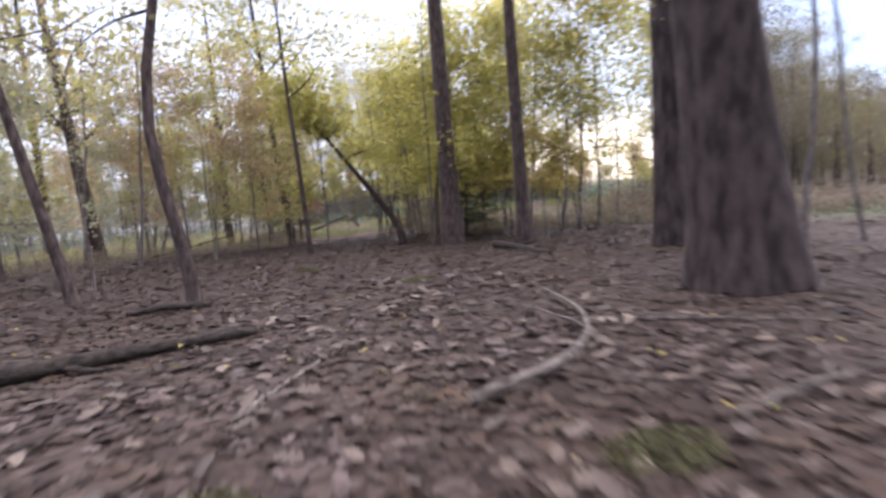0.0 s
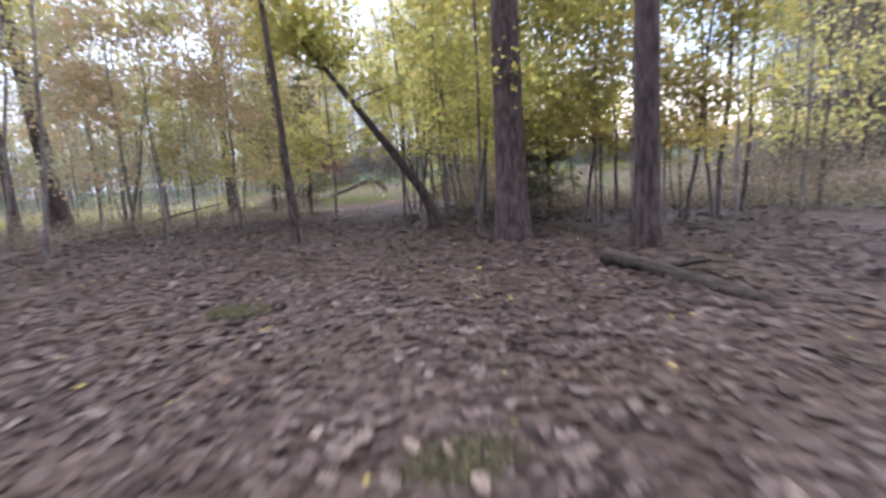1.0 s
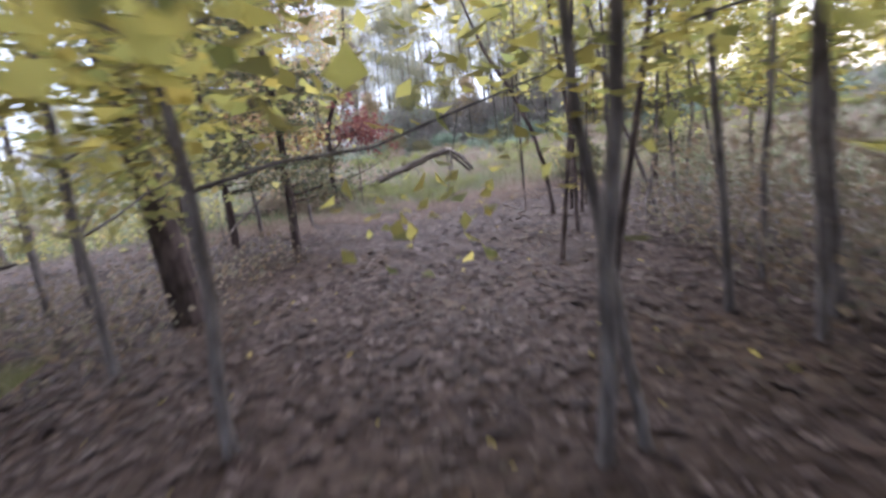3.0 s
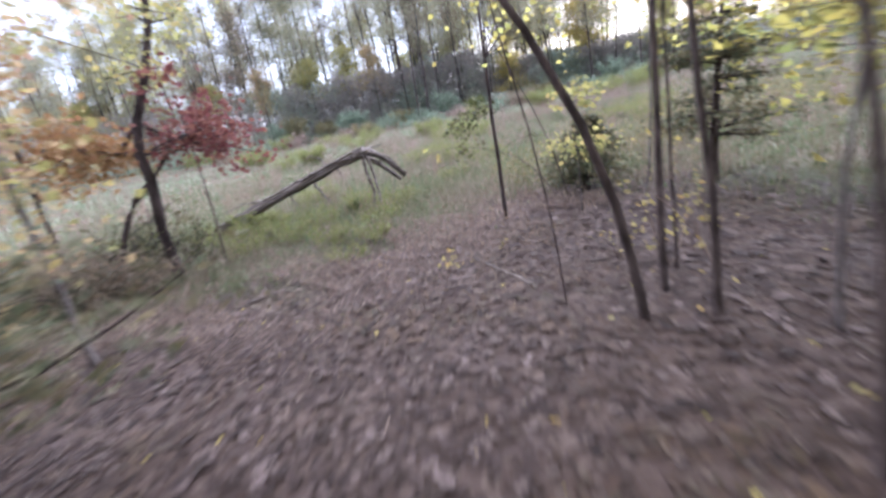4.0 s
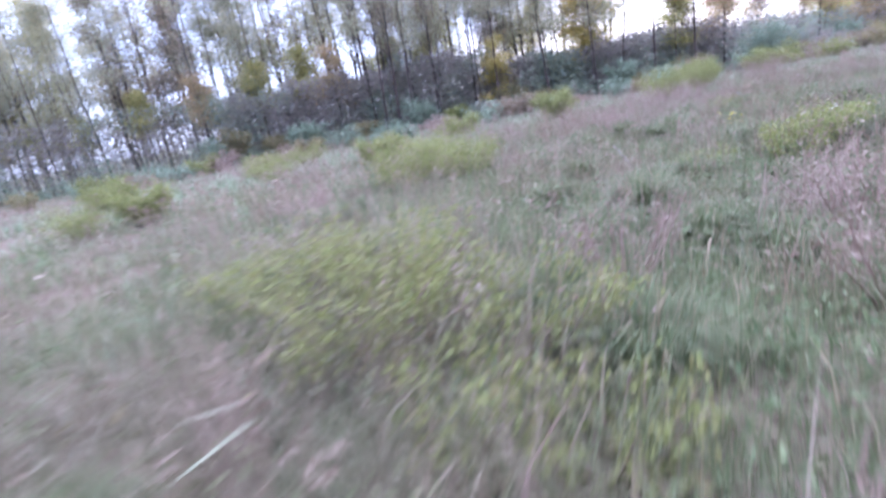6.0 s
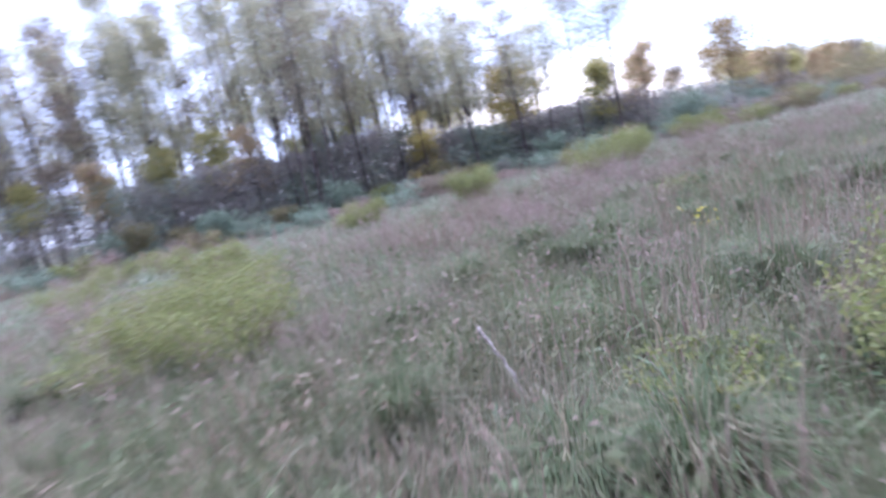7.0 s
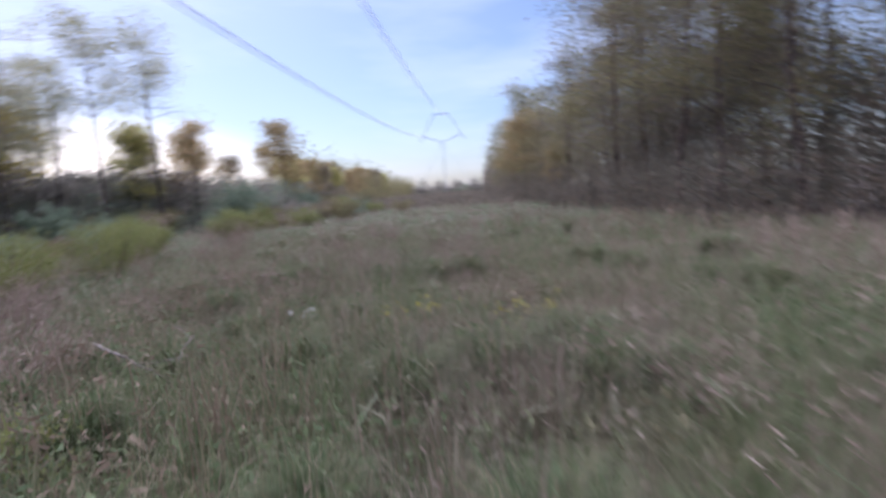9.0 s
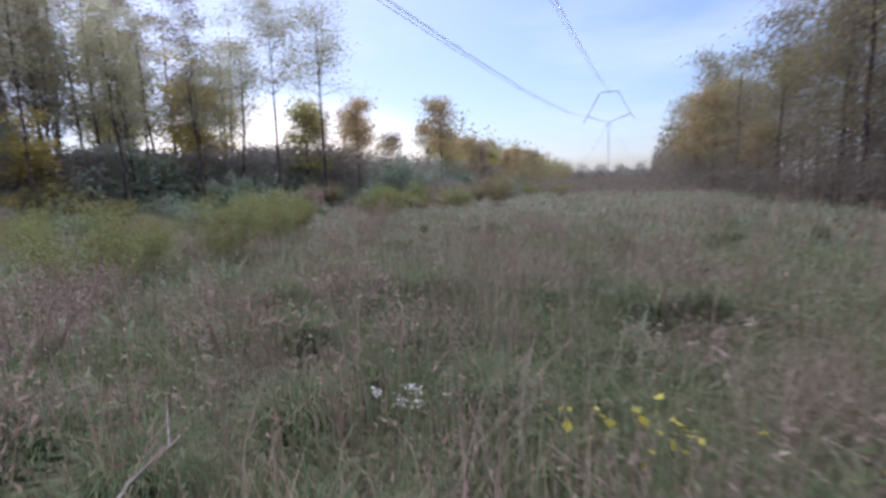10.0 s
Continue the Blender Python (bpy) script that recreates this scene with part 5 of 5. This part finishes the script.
# ---- small white flower heads ----
def white_flower(x, y, height, seed):
    k = np.random.default_rng(seed)
    root = new("white_flower")
    pieces, c = [], []
    for q in range(5):
        t = limb_path((0, 0, -0.02), (k.normal(0, 0.35), k.normal(0, 0.35), 1.2), height * k.uniform(0.8, 1.05), 4, k, wander=0.15)
        pieces.append(tube(t, np.linspace(0.004, 0.002, 5), 4))
        c.append(t[-1] + k.normal(0, 0.014, (22, 3)))
    v, f = join(pieces)
    stalks = part("stalk_clump", mesh_of("stalk_clump", v, f, DRY), root, kind="stuff")
    for head in c:
        v, f = leaf_cloud(head, 0.018, k, 0.4)
        part("flower_head", mesh_of("flower_head", v, f, WHITE), stalks, kind="stuff")
    return tagged(put(root, x, y), "withered weed with small whitish flower heads", "flower", "white flowers")


for q, (x, y, h) in enumerate(((8.5, 38.9, 0.5), (12.95, 43.75, 0.36))):
    white_flower(x, y, h, 990 + q)


# ---- power line ----
def pylon(x, y, heading):
    root = new("pylon")
    members = {
        "mast": [((0, 0, 0), (0, 0, 18.2), 0.2)],
        "arm": [((0, 0, 18), (-6.4, 0, 20.4), 0.13), ((0, 0, 18), (6.4, 0, 20.4), 0.13), ((-6.4, 0, 20.4), (-2.6, 0, 27.4), 0.12), ((6.4, 0, 20.4), (2.6, 0, 27.4), 0.12), ((-2.6, 0, 27.4), (2.6, 0, 27.4), 0.11), ((-6.4, 0, 20.4), (-7.8, 0, 18.4), 0.11), ((6.4, 0, 20.4), (7.8, 0, 18.4), 0.11)],
        "guy_wire": [((0, 0, 18.2), (-11, 7, 0), 0.03), ((0, 0, 18.2), (11, 7, 0), 0.03), ((0, 0, 18.2), (-11, -7, 0), 0.03), ((0, 0, 18.2), (11, -7, 0), 0.03)],
    }
    for name, bars in members.items():
        for p0, p1, w in bars:
            p0, p1 = np.array(p0, float), np.array(p1, float)
            pieces = []
            if w > 0.1:
                d = (p1 - p0) / np.linalg.norm(p1 - p0)
                u = np.cross(d, (0, 1, 0.01))
                u /= np.linalg.norm(u)
                o = np.cross(d, u)
                corners = [(u * sx + o * sy) * w for sx, sy in ((1, 1), (1, -1), (-1, -1), (-1, 1))]
                for c in corners:
                    pieces.append(tube(np.array([p0 + c, p1 + c]), (0.045, 0.045), 4))
                steps = max(3, int(np.linalg.norm(p1 - p0) / 1.2))
                for s in range(steps):
                    a, b = p0 + (p1 - p0) * s / steps, p0 + (p1 - p0) * (s + 1) / steps
                    for c in range(4):
                        pieces.append(tube(np.array([a + corners[c], b + corners[(c + 1) % 4]]), (0.02, 0.02), 4))
            else:
                pieces.append(tube(np.array([p0, p1]), (w, w), 4))
            v, f = join(pieces)
            part(name, mesh_of(name, v, f, STEEL), root)
    root.matrix_basis = pose(x, y, 0, 0, 0, heading)
    return tagged(root, "grey steel lattice pylon with a hexagonal head over a cleared strip", "pylon")


PYL = np.array((160.0, 116.8))
HEAD = radians(66.7)  # the line's course, clockwise from +y
pylon(*PYL, -math.degrees(HEAD))
ALONG, ASIDE = np.array((math.sin(HEAD), math.cos(HEAD))), np.array((-math.cos(HEAD), math.sin(HEAD)))
for off, z0, low, label in ((-1.6, 26.5, 18.5, "upper bundle of three thin overhead wires"), (6.0, 20.0, 13.2, "lower bundle of three thin overhead wires")):
    root = new("power_line")
    for q in range(3):
        s = np.linspace(0, 260, 40)
        sag = low + (z0 - low) * ((s - 140) / 140) ** 2
        p = np.stack([PYL[0] - ALONG[0] * s + ASIDE[0] * (off + 0.25 * (q - 1)), PYL[1] - ALONG[1] * s + ASIDE[1] * (off + 0.25 * (q - 1)), sag + 0.3 * (q == 1)], 1)
        v, f = tube(p, np.full(40, 0.032), 5)
        part("wire", mesh_of("wire", v, f, WIRE, True), root)
    tagged(root, label, "power line")


# ---- leaf litter, grass and weeds ----
def heights(x, y):
    return np.array([gz(a, b) for a, b in zip(x, y)])


def scatter_leaves(name, count, xr, yr, size, seed, material, label, edge=0.0):
    k = np.random.default_rng(seed)
    x, y = k.uniform(*xr, count), k.uniform(*yr, count)
    keep = (y < 29.5 + 0.5 * x + edge + k.normal(0, 1.3, count)) & (bay_of(x, y) < k.normal(0.4, 0.5, count))
    x, y = x[keep], y[keep]
    z = heights(x, y) + k.uniform(0.003, 0.024, len(x))
    v, f = lobed_leaves(np.stack([x, y, z], 1), size, k)
    return tagged(new(name, mesh_of(name, v, f, material)), label, "leaves", kind="stuff")


scatter_leaves("leaf_litter", 100000, (-7, 7), (-0.5, 31), 0.092, 801, LITTER, "brown and tan fallen oak leaves on the wood's floor", -0.8)
scatter_leaves("leaf_litter_far", 34000, (-22, 18), (-2, 30), 0.14, 802, LITTER, "brown fallen leaves deeper in the wood")
scatter_leaves("yellow_fallen_leaves", 900, (-6, 6), (0, 30), 0.06, 803, GOLD, "scattered small yellowing fallen leaves")
scatter_leaves("blown_leaves", 3000, (-3, 16), (29, 40), 0.065, 804, LITTER, "fallen leaves blown into the meadow's rim", 4.0)

TRACK = ((-6, 31), (0.3, 30), (1, 31.2), (3.6, 35.2), (5.6, 37.6), (8, 39.3), (10.5, 41), (14, 43.6), (19, 47))


def blades(name, count, near, far, width, low, high, seed, material, label, lean=0.6, line=TRACK):
    """Grass blades between two distances from the track through the meadow."""
    k = np.random.default_rng(seed)
    u = k.uniform(0, 1, count)
    seg = np.array(line, float)
    d = np.r_[0, np.cumsum(np.hypot(*np.diff(seg, axis=0).T))]
    bx, by = np.interp(u * d[-1], d, seg[:, 0]), np.interp(u * d[-1], d, seg[:, 1])
    r, a = np.sqrt(k.uniform(near ** 2, far ** 2, count)), k.uniform(0, 2 * np.pi, count)
    x, y = bx + r * np.cos(a), by + r * np.sin(a)
    host = k.integers(0, count // 16, count)
    x, y = x[host] + k.normal(0, 0.05 + width * 9, count), y[host] + k.normal(0, 0.05 + width * 9, count)
    rise = open_ground(x, y)
    keep = (rise > k.normal(-0.2, 0.8, count)) & (rise < 46)
    x, y, rise = x[keep], y[keep], rise[keep]
    n = len(x)
    z = heights(x, y) - 0.02
    patch = 0.5 + 0.5 * np.sin(x * 0.55 + 1.7 * np.sin(y * 0.31)) * np.sin(y * 0.62 + 1.1)
    h = (low + (high - low) * k.uniform(0, 1, n) ** 1.6 * (0.55 + 0.6 * patch)) * np.clip(0.45 + rise * 0.16, 0.3, 1.0)
    az, le = k.uniform(0, 2 * np.pi, n), np.abs(k.normal(0, lean, n))
    dx, dy = np.cos(az) * le * h, np.sin(az) * le * h
    wx, wy = -np.sin(az + k.normal(0, 0.6, n)) * width, np.cos(az) * width
    base, mid, tip = np.stack([x, y, z], 1), np.stack([x + dx * 0.35, y + dy * 0.35, z + h * 0.6], 1), np.stack([x + dx, y + dy, z + h * (1 - 0.3 * le)], 1)
    w = np.stack([wx, wy, 0 * wx], 1)
    v = np.stack([base - w, base + w, mid + w * 0.8, mid - w * 0.8, tip + w * 0.12, tip - w * 0.12], 1).reshape(-1, 3)
    i = np.arange(n)[:, None] * 6
    f = np.concatenate([i + np.array([[0, 1, 2, 3]]), i + np.array([[3, 2, 4, 5]])])
    return tagged(new(name, mesh_of(name, v, f, material)), label, "grass", kind="stuff")


blades("meadow_grass", 190000, 0.0, 4.5, 0.003, 0.12, 0.6, 811, GRASS, "uncut green and straw-coloured meadow grass")
blades("meadow_grass_beyond", 120000, 4.0, 14.0, 0.007, 0.12, 0.5, 812, GRASS, "rough meadow grass in green and brown drifts")
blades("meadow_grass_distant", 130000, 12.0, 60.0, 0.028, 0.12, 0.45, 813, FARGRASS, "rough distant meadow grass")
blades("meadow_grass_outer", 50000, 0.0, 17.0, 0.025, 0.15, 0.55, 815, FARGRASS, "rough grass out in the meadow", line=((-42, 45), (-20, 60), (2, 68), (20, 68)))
blades("straw_stalks", 19000, 0.0, 9.0, 0.003, 0.4, 1.0, 814, DRY, "thin dried stalks standing in the meadow", 0.35)


def tussock(radius, height, count, seed):
    """A clump of arching grass blades."""
    k = np.random.default_rng(seed)
    a, r = k.uniform(0, 2 * np.pi, count), radius * 0.45 * np.sqrt(k.uniform(0, 1, count))
    base = np.stack([r * np.cos(a), r * np.sin(a), np.full(count, -0.03)], 1)
    az, h, out = a + k.normal(0, 0.7, count), height * k.uniform(0.5, 1.1, count), radius * k.uniform(0.2, 1.0, count)
    way = np.stack([np.cos(az), np.sin(az), 0 * az], 1)
    up = np.array([0, 0, 1.0])
    w = np.stack([-np.sin(az), np.cos(az), 0 * az], 1) * 0.0028
    mid = base + way * (out * 0.35)[:, None] + up * (h * 0.75)[:, None]
    tip = base + way * out[:, None] + up * (h * k.uniform(0.6, 1.0, count))[:, None]
    v = np.stack([base - w, base + w, mid + w, mid - w, tip + w * 0.15, tip - w * 0.15], 1).reshape(-1, 3)
    i = np.arange(count)[:, None] * 6
    root = new("grass_tussock")
    part("grass_clump", mesh_of("grass_clump", v, np.concatenate([i + np.array([[0, 1, 2, 3]]), i + np.array([[3, 2, 4, 5]])]), LUSH), root, kind="stuff")
    return tagged(root, "lush green grass tussock in the rough meadow", "grass tussock", "grass tussocks")


TUSSOCKS = [tussock(0.3, 0.42, 560, 841), tussock(0.24, 0.36, 420, 842), tussock(0.36, 0.5, 700, 843)]
k = np.random.default_rng(844)
n = 0
while n < 130:
    q = float(k.uniform(0, 1))
    x, y = along(TRACK[2:], q)
    x, y = x + k.normal(0, 2.6), y + k.normal(0, 2.6)
    if open_ground(x, y) < 1.2 or (y < 35.5 and n % 3):
        continue
    plant(TUSSOCKS, n, x, y, k.uniform(0, 6.3), k.uniform(0.8, 1.35), k.uniform(0.75, 1.1))
    n += 1
for x, y, size in ((8.3, 38.2, 1.2), (8.9, 38.6, 1.3), (8.6, 37.8, 1.2), (9.4, 38.9, 1.2), (12.9, 40.9, 1.1), (13.5, 43.6, 1.2), (14.6, 43.3, 1.2), (12.0, 43.0, 1.1), (12.6, 44.2, 1.2), (15.6, 44.6, 1.3)):
    plant(TUSSOCKS, n, x, y, x * 3, size, 1.0)
    n += 1


def weeds(name, count, near, far, low, high, seed, leaf, label):
    """Dried weeds: a stalk with small leaves and a feathery head."""
    k = np.random.default_rng(seed)
    u = k.uniform(0, 1, count)
    seg = np.array(TRACK, float)
    d = np.r_[0, np.cumsum(np.hypot(*np.diff(seg, axis=0).T))]
    bx0, by0 = np.interp(np.linspace(0, d[-1], 60), d, seg[:, 0]), np.interp(np.linspace(0, d[-1], 60), d, seg[:, 1])
    r, a = np.sqrt(k.uniform(near ** 2, far ** 2, count)), k.uniform(0, 2 * np.pi, count)
    x, y = np.interp(u * d[-1], d, seg[:, 0]) + r * np.cos(a), np.interp(u * d[-1], d, seg[:, 1]) + r * np.sin(a)
    rise = open_ground(x, y)
    patch = np.sin(x * 0.5 + 2) * np.sin(y * 0.45 + 1) + k.normal(0, 0.5, count)
    gap = np.min(np.hypot(x[:, None] - bx0[None], y[:, None] - by0[None]), 1)
    keep = (rise > 0.8) & (rise < 45) & (patch > -0.1) & (gap > near)
    x, y = x[keep], y[keep]
    n = len(x)
    z, h = heights(x, y), k.uniform(low, high, n)
    lx, ly = k.normal(0, 0.14, n) * h, k.normal(0, 0.14, n) * h
    m = 22
    t = np.concatenate([k.uniform(0.15, 0.75, (n, m - 9)), k.uniform(0.75, 1.05, (n, 9))], 1)
    c = np.stack([x[:, None] + lx[:, None] * t, y[:, None] + ly[:, None] * t, z[:, None] + h[:, None] * t], -1) + k.normal(0, 1, (n, m, 3)) * (0.05, 0.05, 0.03)
    v, f = leaf_cloud(c.reshape(-1, 3), leaf, k, 0.0, 0.16)
    w = np.stack([np.full(n, leaf * 0.06), np.full(n, leaf * 0.05), np.zeros(n)], 1)
    b, e = np.stack([x, y, z - 0.02], 1), np.stack([x + lx, y + ly, z + h], 1)
    sv = np.stack([b - w, b + w, e + w * 0.5, e - w * 0.5], 1).reshape(-1, 3)
    sf = np.arange(4 * n).reshape(n, 4) + len(v)
    sf = np.concatenate([sf[:, :3], sf[:, (0, 2, 3)]]) if f.shape[1] == 3 else sf
    return tagged(new(name, mesh_of(name, np.concatenate([v, sv]), np.concatenate([f, sf]), DRY)), label, "weeds", kind="stuff")


weeds("dried_weeds", 2600, 0.8, 9, 0.4, 0.85, 821, 0.05, "brown dried weeds with feathery heads among grass")
weeds("dried_weeds_beyond", 9000, 5, 46, 0.4, 0.85, 822, 0.085, "drifts of brown dried weeds across the meadow")


def herbs(name, count, reach, size, top, seed, material, label, wide=0.16):
    """Low broad-leaved growth between the grasses."""
    k = np.random.default_rng(seed)
    seg = np.array(TRACK, float)
    d = np.r_[0, np.cumsum(np.hypot(*np.diff(seg, axis=0).T))]
    u = k.uniform(0, d[-1], count // 30)
    hx, hy = np.interp(u, d, seg[:, 0]) + k.normal(0, reach, count // 30), np.interp(u, d, seg[:, 1]) + k.normal(0, reach, count // 30)
    host = k.integers(0, count // 30, count)
    x, y = hx[host] + k.normal(0, 0.16, count), hy[host] + k.normal(0, 0.16, count)
    rise = open_ground(x, y)
    keep = rise > k.normal(0.3, 0.7, count)
    x, y = x[keep], y[keep]
    z = heights(x, y) + k.uniform(0.02, top, len(x)) * k.uniform(0.3, 1, len(x))
    v, f = leaf_cloud(np.stack([x, y, z], 1), size, k, 0.25, wide)
    return tagged(new(name, mesh_of(name, v, f, material)), label, "herbs", kind="stuff")


herbs("meadow_herbs", 90000, 3.2, 0.045, 0.4, 831, HERB, "low green herbs between the meadow grasses")
herbs("meadow_herbs_beyond", 80000, 8.0, 0.07, 0.45, 832, HERB, "green herbs farther out in the meadow")
herbs("withered_herbs", 30000, 4.0, 0.045, 0.5, 833, DRY, "withered brown herbs between the grasses")


def edge_stalks(name, count, seed, label):
    """Short dry stalks that stand among the leaves where the wood ends."""
    k = np.random.default_rng(seed)
    x = k.uniform(-6, 9, count)
    y = 29.5 + 0.5 * x + k.normal(-1.0, 1.1, count)
    keep = np.sin(x * 2.1 + y) * np.sin(y * 1.7 + 0.6 * x) > -0.35
    x, y = x[keep], y[keep]
    c = np.stack([x, y, heights(x, y) + k.uniform(0.02, 0.2, len(x)) ** 1.2], 1)
    v, f = leaf_cloud(c, 0.12, k, 0.0, 0.03)
    return tagged(new(name, mesh_of(name, v, f, DRY)), label, "grass", kind="stuff")


edge_stalks("edge_stalks", 42000, 835, "short dry stalks among leaves where the wood ends")


# ---- moss and single oak leaves near the start ----
def moss_mat(x, y, rx, ry, count, seed):
    k = np.random.default_rng(seed)
    a, r = k.uniform(0, 2 * np.pi, count), np.sqrt(k.uniform(0, 1, count)) * k.uniform(0.7, 1, count)
    px, py = x + rx * r * np.cos(a), y + ry * r * np.sin(a)
    v, f = leaf_cloud(np.stack([px, py, heights(px, py) + k.uniform(0.012, 0.04, count)], 1), 0.022, k, 0.3)
    return tagged(new("moss_mat", mesh_of("moss_mat", v, f, MOSS)), "olive-green moss mat between fallen leaves", "moss", "moss mats", "stuff")


MOSS = leafy("moss", ((0.075, 0.075, 0.034), (0.1, 0.095, 0.042), (0.065, 0.06, 0.03)), 0.2)
for q, (x, y, rx, ry, n) in enumerate(((0.95, 1.5, 0.24, 0.17, 900), (-0.55, 1.6, 0.2, 0.15, 900), (0.75, 6.6, 0.3, 0.2, 700), (-0.9, 9.2, 0.3, 0.25, 1400), (2.1, 22.3, 0.25, 0.2, 1000))):
    moss_mat(x, y, rx, ry, n, 840 + q)


def oak_leaf_mesh(seed):
    """A lobed, curled oak leaf about a hand long."""
    k = np.random.default_rng(seed)
    lobes = np.array([0.008, 0.02, 0.034, 0.022, 0.042, 0.026, 0.038, 0.018, 0.004])
    n = len(lobes)
    t = np.linspace(-0.06, 0.06, n)
    curl = k.uniform(0.05, 0.22)
    rows = []
    for side in (-1, 0, 1):
        w = lobes * side * k.uniform(0.8, 1.1, n)
        rows.append(np.stack([t, w, 0.008 + np.abs(w) * curl * 2 + 0.9 * curl * (t ** 2) * 20 * 0.1 + k.normal(0, 0.002, n)], 1))
    v = np.concatenate(rows)
    f = np.array([(s * n + i, s * n + i + 1, (s + 1) * n + i + 1, (s + 1) * n + i) for s in (0, 1) for i in range(n - 1)])
    return mesh_of("leaf", v, f, LITTER_LEAF, True)


def single_leaf_material():
    m, nd, lk, p = nodes_of("single_oak_leaf")
    o = nd.new("ShaderNodeObjectInfo")
    r = ramp(nd, ((0.0, (0.045, 0.029, 0.022)), (0.35, (0.07, 0.046, 0.034)), (0.7, (0.11, 0.076, 0.055)), (1.0, (0.17, 0.125, 0.09))))
    lk.new(o.outputs["Random"], r.inputs[0])
    n = noise_tex(nd, lk, 60, 4)
    lk.new(mix(nd, lk, 0.35, r.outputs[0], n.outputs[0], "MULTIPLY"), p.inputs["Base Color"])
    p.inputs["Roughness"].default_value = 0.65
    return m


LITTER_LEAF = single_leaf_material()
OAK = [oak_leaf_mesh(860 + q) for q in range(5)]
floor_sheet = bpy.data.objects["ground"]
k = np.random.default_rng(88)
for q in range(280):
    x, y = k.uniform(-1.7, 2.3), 0.9 + 6.2 * k.uniform(0, 1) ** 1.3
    ob = new("leaf", OAK[q % 5])
    ob.parent = floor_sheet
    s = k.uniform(0.7, 1.1)
    ob.matrix_basis = Matrix.LocRotScale((x, y, gz(x, y) + 0.022), Euler((k.normal(0, 0.25), k.normal(0, 0.25), k.uniform(0, 6.3))), (s, s, s))
